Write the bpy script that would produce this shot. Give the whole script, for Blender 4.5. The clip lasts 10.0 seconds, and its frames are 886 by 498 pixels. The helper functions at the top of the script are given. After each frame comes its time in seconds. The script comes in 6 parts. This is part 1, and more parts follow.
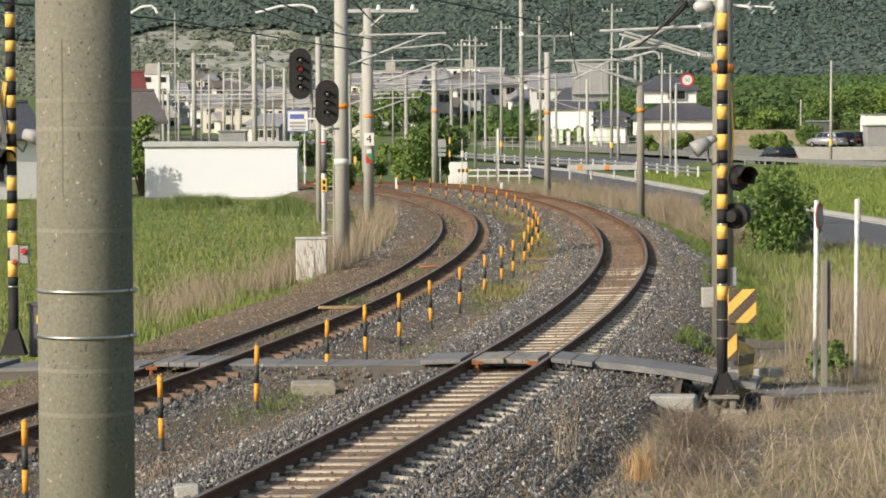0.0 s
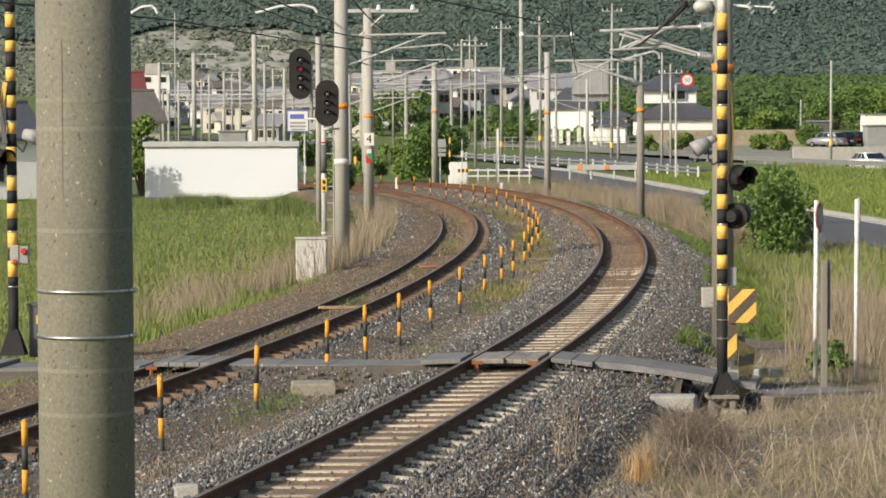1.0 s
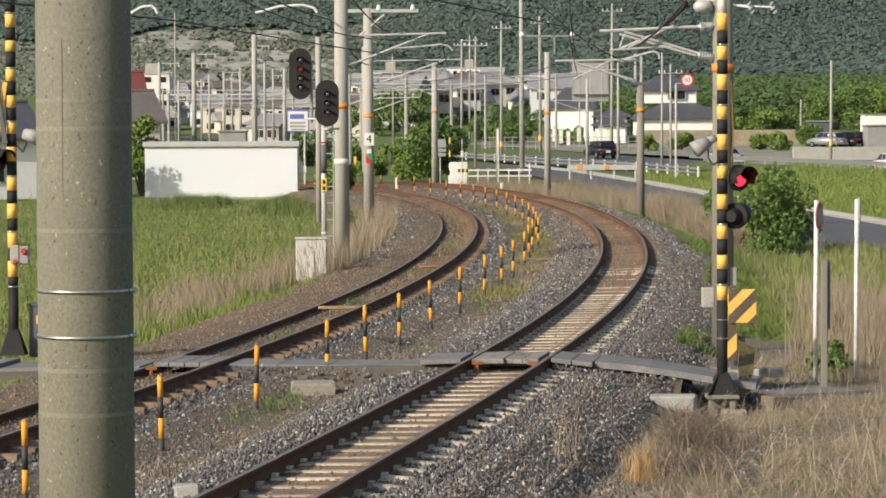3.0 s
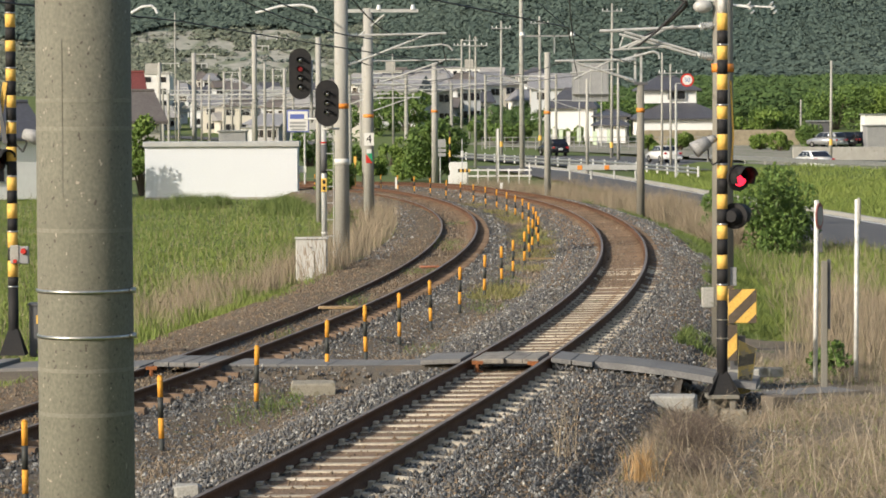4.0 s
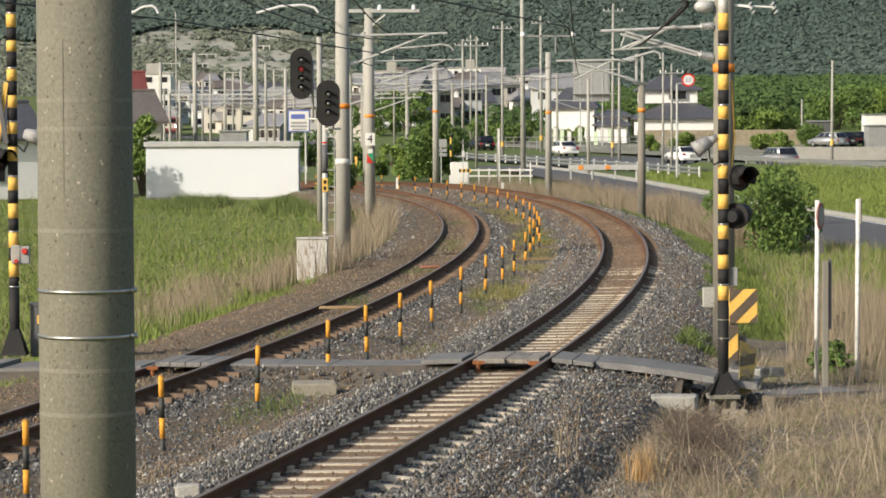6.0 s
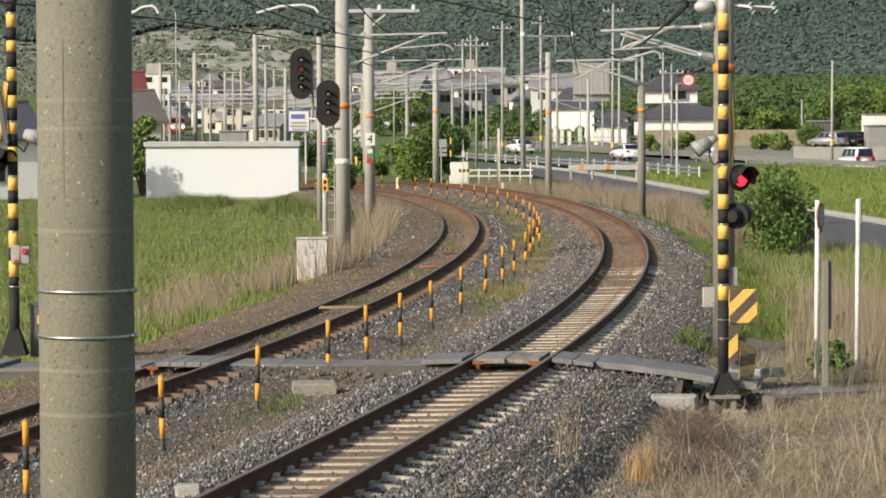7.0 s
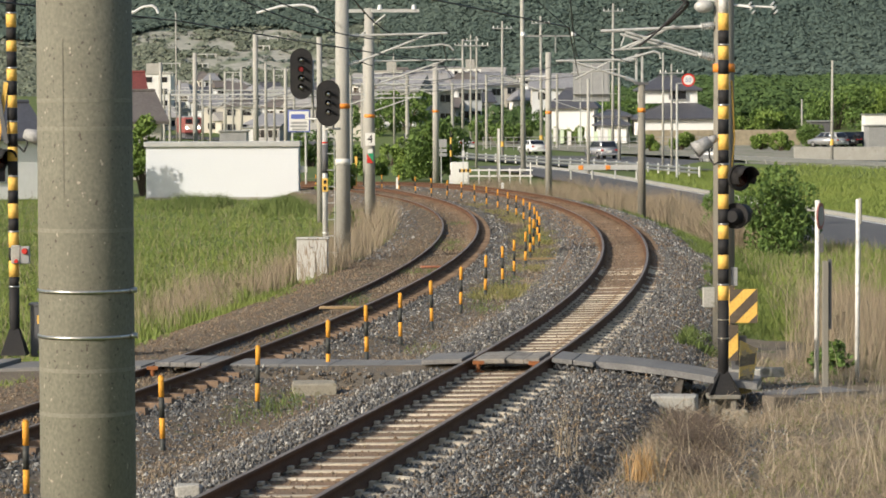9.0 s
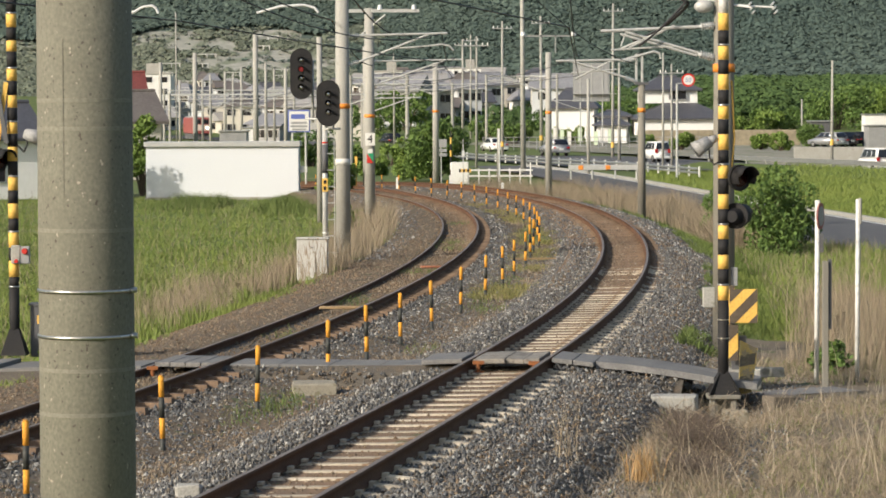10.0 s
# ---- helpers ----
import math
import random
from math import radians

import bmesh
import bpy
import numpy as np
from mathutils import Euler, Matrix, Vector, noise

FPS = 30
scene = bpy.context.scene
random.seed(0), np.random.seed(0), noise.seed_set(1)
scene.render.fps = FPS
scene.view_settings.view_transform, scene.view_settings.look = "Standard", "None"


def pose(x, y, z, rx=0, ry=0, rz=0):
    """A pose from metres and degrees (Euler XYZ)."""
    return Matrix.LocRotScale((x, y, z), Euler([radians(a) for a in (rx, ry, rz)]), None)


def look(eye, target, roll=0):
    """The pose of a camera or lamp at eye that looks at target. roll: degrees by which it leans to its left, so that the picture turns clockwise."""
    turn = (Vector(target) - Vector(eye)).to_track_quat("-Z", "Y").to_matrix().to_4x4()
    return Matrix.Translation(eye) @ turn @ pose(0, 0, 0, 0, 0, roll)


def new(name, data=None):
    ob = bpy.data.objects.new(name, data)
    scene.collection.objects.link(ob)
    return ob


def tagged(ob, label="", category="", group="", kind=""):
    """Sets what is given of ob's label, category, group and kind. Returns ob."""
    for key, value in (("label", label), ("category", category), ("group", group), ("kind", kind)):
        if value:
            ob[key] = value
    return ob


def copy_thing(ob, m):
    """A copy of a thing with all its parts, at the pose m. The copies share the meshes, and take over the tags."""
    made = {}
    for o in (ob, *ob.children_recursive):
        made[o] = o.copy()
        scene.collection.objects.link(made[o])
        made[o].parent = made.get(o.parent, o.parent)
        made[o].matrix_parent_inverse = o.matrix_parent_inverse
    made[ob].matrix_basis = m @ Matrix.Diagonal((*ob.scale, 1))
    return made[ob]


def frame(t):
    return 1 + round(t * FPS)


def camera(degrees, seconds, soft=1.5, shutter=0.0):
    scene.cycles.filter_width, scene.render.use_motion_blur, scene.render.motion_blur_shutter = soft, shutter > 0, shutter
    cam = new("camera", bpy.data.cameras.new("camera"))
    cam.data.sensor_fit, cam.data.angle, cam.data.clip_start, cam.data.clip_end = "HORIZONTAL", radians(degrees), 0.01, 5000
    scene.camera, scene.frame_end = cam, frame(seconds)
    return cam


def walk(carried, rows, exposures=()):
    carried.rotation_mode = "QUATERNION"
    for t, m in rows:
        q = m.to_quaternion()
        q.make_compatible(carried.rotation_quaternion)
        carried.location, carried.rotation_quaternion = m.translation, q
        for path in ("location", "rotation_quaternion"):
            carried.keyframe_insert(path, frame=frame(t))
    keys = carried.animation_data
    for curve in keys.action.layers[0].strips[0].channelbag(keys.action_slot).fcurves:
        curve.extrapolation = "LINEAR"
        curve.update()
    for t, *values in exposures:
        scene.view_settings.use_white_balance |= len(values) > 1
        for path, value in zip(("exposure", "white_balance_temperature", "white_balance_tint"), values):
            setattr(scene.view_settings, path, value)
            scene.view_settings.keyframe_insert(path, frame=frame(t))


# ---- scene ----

# ---------------------------------------------------------------- camera
cam = camera(17.83, 10.0, soft=1.75)
EYE = 3.523


def held(yaw):
    """The tripod pose, with a small turn to the left in degrees."""
    return pose(0, 0, EYE, 0, 0, yaw) @ pose(0, 0, 0, 90 - 2.8, 0, 0) @ pose(0, 0, 0, 0, 0, -0.243)


walk(cam, [(0, held(0)), (4.6, held(0)), (4.9, held(0.021)), (10, held(0.021))],
     exposures=((0, .41), (.4, .36), (10, .36)))

# ---------------------------------------------------------------- light
SUN_EL, SUN_AZ = 27, 232      # degrees; azimuth clockwise from +Y
world = bpy.data.worlds.new("world")
scene.world = world
world.use_nodes = True
wn = world.node_tree
sky = wn.nodes.new("ShaderNodeTexSky")
sky.sky_type = "NISHITA"
sky.sun_disc = False
sky.sun_elevation, sky.sun_rotation = radians(SUN_EL), radians(SUN_AZ)
sky.dust_density, sky.air_density = 2.5, 1.2
wn.links.new(sky.outputs[0], wn.nodes["Background"].inputs[0])
wn.nodes["Background"].inputs[1].default_value = 0.116
sun = new("sun", bpy.data.lights.new("sun", "SUN"))
sun.data.energy, sun.data.angle, sun.data.color = 4.0, radians(0.6), (1.0, 0.915, 0.8)
az, el = radians(SUN_AZ), radians(SUN_EL)
to_sun = Vector((math.sin(az) * math.cos(el), math.cos(az) * math.cos(el), math.sin(el)))
sun.matrix_world = look(to_sun * 50, (0, 0, 0))


# ---------------------------------------------------------------- materials
def mat(name, c1, c2, scale=3.0, rough=0.8, metal=0.0, bump=0.2, fine=40.0, spot=None, spot_at=0.62, space="Object",
        island=None, spec=0.4, per_object=0.0, emit=None, stretch=(1, 1, 1), grain=1.0, mix=.8, pits=None):
    """Two scales of noise between two colours, optional stains, per-island or per-object variation, and fine relief."""
    m = bpy.data.materials.new(name)
    m.use_nodes = True
    n, l = m.node_tree.nodes, m.node_tree.links
    b = n["Principled BSDF"]
    tc = n.new("ShaderNodeTexCoord")
    mp = n.new("ShaderNodeMapping")
    mp.inputs["Scale"].default_value = stretch
    if space == "World":
        g = n.new("ShaderNodeNewGeometry")
        l.new(g.outputs["Position"], mp.inputs[0])
    else:
        l.new(tc.outputs["Object"], mp.inputs[0])

    def noisy(sc, detail=5):
        t = n.new("ShaderNodeTexNoise")
        t.inputs["Scale"].default_value, t.inputs["Detail"].default_value = sc, detail
        l.new(mp.outputs[0], t.inputs["Vector"])
        return t

    def blend(fac, a, bb, mode="MIX"):
        x = n.new("ShaderNodeMix")
        x.data_type, x.blend_type = "RGBA", mode
        for sock, v in ((x.inputs[0], fac), (x.inputs[6], a), (x.inputs[7], bb)):
            if hasattr(v, "links"):
                l.new(v, sock)
            else:
                sock.default_value = v if isinstance(v, (float, int)) else (*v, 1)
        return x.outputs[2]

    def ramp(v, lo, hi):
        r = n.new("ShaderNodeMapRange")
        r.inputs[1].default_value, r.inputs[2].default_value = lo, hi
        l.new(v, r.inputs[0])
        return r.outputs[0]

    big, small = noisy(scale), noisy(fine, 3)
    col = blend(ramp(big.outputs["Fac"], 0.33, 0.67), c1, c2)
    dim = 1 - .28 * grain
    col = blend(ramp(small.outputs["Fac"], 0.3, 0.7), col, tuple(dim * (p + q) / 2 for p, q in zip(c1, c2)))
    if island:
        g2 = n.new("ShaderNodeNewGeometry")
        cr = n.new("ShaderNodeValToRGB")
        while len(cr.color_ramp.elements) < len(island):
            cr.color_ramp.elements.new(0.5)
        for i, c in enumerate(island):
            cr.color_ramp.elements[i].position, cr.color_ramp.elements[i].color = i / max(1, len(island) - 1), (*c, 1)
        l.new(g2.outputs["Random Per Island"], cr.inputs[0])
        col = blend(mix, col, cr.outputs[0])
    if per_object:
        oi = n.new("ShaderNodeObjectInfo")
        hs = n.new("ShaderNodeHueSaturation")
        mr = n.new("ShaderNodeMapRange")
        mr.inputs[3].default_value, mr.inputs[4].default_value = 1 - per_object, 1 + per_object
        l.new(oi.outputs["Random"], mr.inputs[0])
        l.new(mr.outputs[0], hs.inputs["Value"])
        l.new(col, hs.inputs["Color"])
        col = hs.outputs[0]
    if spot:
        st = noisy(scale * 2.3)
        col = blend(ramp(st.outputs["Fac"], spot_at, spot_at + 0.08), col, spot)
    if pits:
        pit = noisy(pits[1], 2)
        col = blend(ramp(pit.outputs["Fac"], pits[2], pits[2] + .03), col, pits[0])
        chip = noisy(pits[1] * .8 + 7, 1)
        col = blend(ramp(chip.outputs["Fac"], pits[2] + .06, pits[2] + .09), col, tuple(4 * c for c in pits[0]))
    l.new(col, b.inputs["Base Color"])
    b.inputs["Roughness"].default_value, b.inputs["Metallic"].default_value = rough, metal
    b.inputs["Specular IOR Level"].default_value = spec
    if bump:
        bp = n.new("ShaderNodeBump")
        bp.inputs["Strength"].default_value, bp.inputs["Distance"].default_value = bump, 0.02
        l.new(small.outputs["Fac"], bp.inputs["Height"])
        l.new(bp.outputs[0], b.inputs["Normal"])
    if emit:
        b.inputs["Emission Color"].default_value, b.inputs["Emission Strength"].default_value = (*emit[0], 1), emit[1]
    return m


M_FIELD = mat("field_soil_grass", (.075, .12, .022), (.13, .16, .035), .12, .95, fine=3.0, spot=(.2, .16, .08), spot_at=.66, space="World")
M_BALLAST = mat("ballast_bed", (.1, .09, .075), (.135, .11, .08), .5, .95, bump=1.0, fine=30, spot=(.16, .11, .065), space="World")
M_STONE = mat("ballast_stone", (.13, .133, .13), (.19, .18, .16), 8, .9, bump=.3, fine=60, space="World",
              island=((.028, .03, .034), (.08, .084, .09), (.12, .123, .126), (.036, .036, .038), (.16, .125, .085), (.095, .096, .095), (.2, .19, .17), (.46, .45, .41)))
M_STONEB = mat("rusty_stone", (.16, .12, .078), (.21, .155, .1), 8, .9, bump=.3, fine=60, space="World",
               island=((.055, .04, .028), (.165, .11, .062), (.11, .08, .053), (.22, .155, .095), (.08, .07, .06), (.34, .28, .2)))
M_LITTER = mat("dry_litter", (.2, .16, .11), (.14, .115, .08), .8, .95, bump=.6, fine=14, spot=(.08, .1, .035), spot_at=.6, space="World")
M_EARTH = mat("brown_earth", (.165, .12, .075), (.12, .092, .06), .9, .95, bump=.8, fine=16, spot=(.08, .09, .035), spot_at=.6, space="World")
M_RUSTBED = mat("rusty_ballast", (.27, .17, .1), (.17, .12, .08), 1.2, .95, bump=1.0, fine=25, spot=(.11, .12, .05), space="World")
M_RAIL = mat("rail_side_rust", (.11, .06, .038), (.16, .086, .05), 2, .9, .0, .3, 30, space="World", spec=.15)
M_RAILTOP = mat("rail_worn_head", (.27, .22, .18), (.19, .145, .115), 1.0, .5, .35, .05, 20, space="World")
M_SLEEPER = mat("concrete_sleeper", (.6, .53, .41), (.46, .385, .28), 3, .9, bump=.3, fine=30, spot=(.2, .13, .075), spot_at=.6, per_object=.22)
M_OLDSLEEP = mat("stained_sleeper", (.24, .16, .1), (.17, .11, .07), 3, .9, bump=.3, fine=30, per_object=.25)
M_CONC = mat("weathered_concrete", (.255, .24, .2), (.215, .2, .165), 1.2, .9, bump=.12, fine=90, spot=(.16, .15, .12), spot_at=.69)
M_CONCL = mat("pale_concrete", (.42, .41, .37), (.34, .33, .29), 2, .9, bump=.3, fine=40, spot=(.2, .19, .15))
M_NEARP = mat("pitted_concrete", (.198, .19, .148), (.17, .162, .125), 5.0, .92, bump=.1, fine=80, spot=(.125, .118, .09), spot_at=.69, stretch=(1, 1, .8), pits=((.085, .075, .06), 55, .67))
M_TROUGH = mat("tan_concrete", (.34, .31, .24), (.27, .245, .19), 5, .9, bump=.4, fine=40, spot=(.18, .16, .11), spot_at=.55)
M_POLE = mat("grey_pole_concrete", (.42, .405, .365), (.36, .35, .31), 1.2, .85, bump=.1, fine=45, spot=(.27, .26, .22), spot_at=.7)
M_STEEL = mat("galvanised_steel", (.5, .5, .48), (.38, .38, .37), 3, .45, .7, .05, 30)
M_BAND = mat("steel_strap", (.65, .63, .58), (.5, .49, .46), 6, .3, .9, .05, 50)
M_GALV = mat("pale_grey_tube", (.55, .55, .52), (.45, .45, .43), 2, .55, .2, .05, 30)
M_YEL = mat("amber_paint", (.8, .38, .05), (.7, .32, .05), 3, .75, bump=.05, fine=40, spot=(.5, .26, .05), spot_at=.7, spec=.2)
M_YELL = mat("yellow_paint", (.85, .54, .13), (.77, .47, .11), 3, .75, bump=.05, fine=40, spot=(.45, .3, .1), spot_at=.68, spec=.2)
M_BLK = mat("black_paint", (.016, .016, .018), (.03, .028, .026), 3, .72, bump=.05, fine=40, spec=.25)
M_DGREEN = mat("dark_green_plastic", (.03, .035, .03), (.05, .05, .045), 3, .6, bump=.05)
M_WHITE = mat("white_paint", (.78, .77, .73), (.68, .67, .62), 1.2, .6, bump=.05, fine=20, spot=(.5, .48, .42), spot_at=.74)
M_SHED = mat("white_panel", (.66, .68, .7), (.62, .64, .66), .4, .6, bump=.0, fine=12, grain=.12)
M_GREY = mat("grey_panel", (.36, .36, .35), (.29, .29, .29), 2, .6, bump=.05)
M_DGREY = mat("dark_grey", (.1, .1, .105), (.14, .14, .14), 2, .6, bump=.05)
M_ASPH = mat("asphalt", (.085, .085, .09), (.12, .118, .115), .5, .9, bump=.3, fine=25, space="World")
M_PATH = mat("rubber_crossing_panel", (.15, .148, .142), (.22, .212, .2), 1.2, .75, bump=.3, fine=30, spot=(.22, .2, .17), space="World")
M_RUST = mat("bright_rust", (.35, .13, .04), (.22, .08, .03), 6, .85, bump=.3, fine=40)
M_RED = mat("red_paint", (.6, .03, .02), (.5, .03, .02), 3, .5, bump=.03)
M_ORANGE = mat("orange_tape", (.85, .3, .04), (.75, .26, .04), 3, .5, bump=.03)
M_GREENP = mat("green_paint", (.02, .3, .14), (.03, .26, .12), 3, .5, bump=.03)
M_BLUE = mat("blue_paint", (.1, .14, .42), (.13, .17, .45), 3, .5, bump=.03)
M_WIRE = mat("black_cable", (.02, .02, .02), (.035, .03, .03), 3, .6, bump=0)
M_INSUL = mat("white_porcelain", (.8, .8, .78), (.72, .72, .7), 4, .25, bump=0, spec=.6)
M_GLASSD = mat("dark_car_glass", (.012, .014, .02), (.02, .022, .028), 2, .08, bump=0, spec=.6)
M_LENS_OFF = mat("unlit_dark_lens", (.03, .004, .004), (.05, .008, .006), 2, .2, bump=0, spec=.6)
M_LENS_CLR = mat("clear_signal_lens", (.75, .76, .76), (.7, .7, .7), 2, .12, .85, bump=0, spec=.8)
M_LENS_ON = mat("glowing_red_lens", (.6, .02, .02), (.6, .02, .02), 2, .3, bump=0, emit=((1.0, .02, .05), 2.2))
M_SIGRED = mat("lit_signal_red", (.5, .05, .05), (.5, .05, .05), 2, .2, bump=0, spec=.8, emit=((1.0, .12, .12), .1))
M_HEADL = mat("headlight_glow", (.9, .9, .8), (.9, .9, .8), 2, .3, bump=0, emit=((1.0, .9, .75), 9.0))
M_TAIL = mat("tail_light_plastic", (.45, .02, .02), (.35, .02, .02), 2, .2, bump=0)
M_TYRE = mat("tyre_rubber", (.02, .02, .02), (.03, .03, .03), 5, .85, bump=.1)
M_ROOF = mat("dark_roof_tile", (.07, .07, .08), (.1, .1, .11), 1.2, .5, bump=.2, fine=6)
M_BROOF = mat("brown_roof_tile", (.13, .11, .1), (.17, .15, .13), 1.2, .6, bump=.3, fine=6)
M_WALLC = mat("cream_render", (.78, .775, .75), (.72, .71, .67), .3, .85, bump=.03, fine=4, grain=.15)
M_WALLG = mat("grey_render", (.4, .4, .38), (.33, .33, .32), .5, .85, bump=.05, fine=4)
M_WALLB = mat("beige_render", (.58, .54, .46), (.5, .47, .4), .3, .85, bump=.03, fine=4, grain=.2)
M_RWALL = mat("stone_retaining_wall", (.34, .29, .2), (.26, .22, .15), .6, .9, bump=.5, fine=2.5, spot=(.2, .19, .1))
M_LEAF = mat("leaf_green", (.085, .14, .03), (.135, .195, .042), .8, .7, bump=0, fine=6, space="World",
             island=((.04, .08, .015), (.085, .15, .03), (.13, .2, .04), (.065, .115, .022)))
M_LEAFY = mat("young_leaf_green", (.12, .19, .03), (.16, .23, .04), .8, .7, bump=0, fine=6, space="World",
              island=((.07, .12, .02), (.13, .2, .035), (.18, .25, .05)))
# Woodland green greyed and blued: distance haze is in the base colour.
M_HAZEWOOD = mat("hill_forest", (.066, .1, .088), (.108, .138, .11), .011, .95, bump=0, fine=.3, space="World", mix=.35, spec=.1,
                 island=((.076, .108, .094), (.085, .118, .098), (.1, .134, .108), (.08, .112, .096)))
M_SCRUB = mat("olive_scrub", (.14, .165, .12), (.19, .205, .15), .03, .95, bump=0, fine=.5, space="World", mix=.4, spec=.1,
              island=((.12, .15, .11), (.16, .18, .135), (.2, .21, .16)))
M_GROVE = mat("grove_green", (.06, .1, .035), (.09, .14, .05), .05, .9, bump=0, fine=.5, space="World", mix=.5, spec=.1,
              island=((.045, .08, .03), (.075, .12, .04), (.1, .15, .05)))
M_HILLSOIL = mat("bare_hillside", (.25, .255, .21), (.36, .355, .31), .05, .95, bump=0, fine=.5, spot=(.15, .17, .12), spot_at=.54, space="World")
# Ground under the crowns, in the same green with haze mixed in.
M_HAZEFLOOR = mat("hazed_forest_floor", (.07, .1, .085), (.09, .12, .1), .02, .95, bump=0, fine=.5, space="World")
M_GRASS = mat("green_grass_blade", (.1, .16, .022), (.23, .26, .06), .16, .75, bump=0, fine=1.2, space="World",
              mix=.3, island=((.1, .16, .025), (.14, .2, .035), (.17, .23, .045), (.2, .23, .07)))
M_WEED = mat("dark_weed_blade", (.09, .13, .028), (.16, .19, .05), .3, .8, bump=0, fine=2, space="World",
             mix=.4, island=((.05, .09, .02), (.09, .14, .03), (.14, .17, .05)))
M_DRY = mat("dry_grass_blade", (.31, .245, .17), (.22, .175, .12), .4, .85, bump=0, fine=5, space="World",
            mix=.65, island=((.17, .13, .09), (.33, .26, .175), (.25, .195, .135), (.4, .33, .23), (.16, .155, .075)))
M_STRAW = mat("orange_straw", (.42, .27, .13), (.36, .23, .11), 2, .85, bump=0, fine=5, space="World",
              island=((.5, .28, .1), (.4, .26, .12), (.55, .36, .16)))
M_OLIVE = mat("olive_weed", (.17, .17, .05), (.25, .215, .085), .5, .85, bump=0, fine=4, space="World", mix=.5,
              island=((.13, .15, .04), (.2, .19, .06), (.28, .235, .1)))
M_BANNER = mat("pale_green_cloth", (.6, .75, .5), (.7, .78, .6), 2, .8, bump=0)
M_BARK = mat("bark", (.09, .07, .05), (.14, .11, .08), 3, .9, bump=.4, fine=20)
M_FADED = mat("faded_red_rim", (.34, .12, .1), (.28, .1, .09), 3, .7, bump=.05)
# Body red paled towards pink, with far-off haze put into the colour.
M_LOCO = mat("hazed_loco_red", (.36, .1, .09), (.3, .08, .075), 1, .5, bump=.05)
M_LOCOC = mat("locomotive_cream", (.7, .6, .5), (.62, .52, .44), 1, .5, bump=.05)


# ---------------------------------------------------------------- mesh helpers
def part(name, bm, material, parent=None, label=""):
    """Links a bmesh as one mesh object under a thing or part."""
    me = bpy.data.meshes.new(name)
    bm.normal_update()
    bm.to_mesh(me)
    bm.free()
    me.materials.append(material)
    ob = new(name, me)
    if parent:
        ob.parent = parent
    if label:
        ob["label"] = label
    return ob


def thing(name, m, label, category, group="", kind=""):
    e = new(name)
    e.matrix_basis = m
    return tagged(e, label, category, group, kind)


def box(bm, c, size, rz=0.0, bev=0.0):
    r = bmesh.ops.create_cube(bm, size=1.0, matrix=Matrix.Translation(c) @ Matrix.Rotation(rz, 4, "Z") @ Matrix.Diagonal((*size, 1)))
    if bev:
        es = list({e for v in r["verts"] for e in v.link_edges})
        bmesh.ops.bevel(bm, geom=es, offset=bev, segments=1, affect="EDGES")
    return bm


def rod(bm, a, b, r0, r1=None, n=10, caps=True):
    """A tapered round bar from a to b."""
    a, b = Vector(a), Vector(b)
    d = b - a
    m = Matrix.Translation((a + b) / 2) @ d.to_track_quat("Z", "Y").to_matrix().to_4x4()
    bmesh.ops.create_cone(bm, cap_ends=caps, segments=n, radius1=r0, radius2=r0 if r1 is None else r1, depth=d.length, matrix=m)
    return bm


def tube(bm, pts, r, n=6):
    for a, b in zip(pts[:-1], pts[1:]):
        rod(bm, a, b, r, r, n)
    return bm


def smooth(ob):
    for p in ob.data.polygons:
        p.use_smooth = True
    return ob


def B():
    return bmesh.new()


def raw(name, verts, faces, material, parent=None):
    me = bpy.data.meshes.new(name)
    me.from_pydata(verts, [], faces)
    me.update()
    me.materials.append(material)
    ob = new(name, me)
    if parent:
        ob.parent = parent
    return ob


# ---------------------------------------------------------------- the line of the railway
STEP = 0.5
S = np.arange(0, 560, STEP)
BEND = np.interp(S, [0, 12, 25, 40, 60, 85, 115, 135, 150, 182, 200, 225, 245, 320, 340, 365, 385, 560],
                 [0, 0, .00245, .0034, .00302, .00304, .0044, .0035, .0012, 0, -.0058, -.0058, 0, 0, .004, .004, 0, 0])
TH = .1904 - np.concatenate([[0], np.cumsum((BEND[1:] + BEND[:-1]) / 2 * STEP)])
CX = -4.376 + np.concatenate([[0], np.cumsum(np.sin(TH[:-1]) * STEP)])
CY = 12 + np.concatenate([[0], np.cumsum(np.cos(TH[:-1]) * STEP)])
_u = np.clip((S - 125) / 75, 0, 1)
CZ = -1.1 * _u * _u * (3 - 2 * _u) - 1.5e-5 * np.minimum(S, 125) ** 2 + .5 * np.clip((S - 260) / 100, 0, 1)
GAP = 4.78                    # between the two tracks
CANT = {"near": .028, "far": .106}
SINK = {"near": 0.0, "far": -.128}


def rail_xyz(s, off, z=0.0):
    """A point beside the near track's centre: metres along, metres to the right, height over the rail heads."""
    i = np.interp(s, S, TH)
    return np.array([np.interp(s, S, CX) + off * np.cos(i), np.interp(s, S, CY) - off * np.sin(i), np.interp(s, S, CZ) + z])


def sweep(name, profile, s0, s1, step, material, parent=None, closed=True, z_of=None):
    """A profile of (offset, height) carried along the line."""
    ss = np.arange(s0, s1 + 1e-6, step)
    n = len(profile)
    verts, faces = [], []
    for s in ss:
        for o, z in profile:
            verts.append(tuple(rail_xyz(s, o, z)))
    m = n if closed else n - 1
    for k in range(len(ss) - 1):
        for j in range(m):
            a, b = k * n + j, k * n + (j + 1) % n
            faces.append((a, b, b + n, a + n))
    return raw(name, verts, faces, material, parent)


def near_s(y):
    return float(np.interp(y, CY, S))


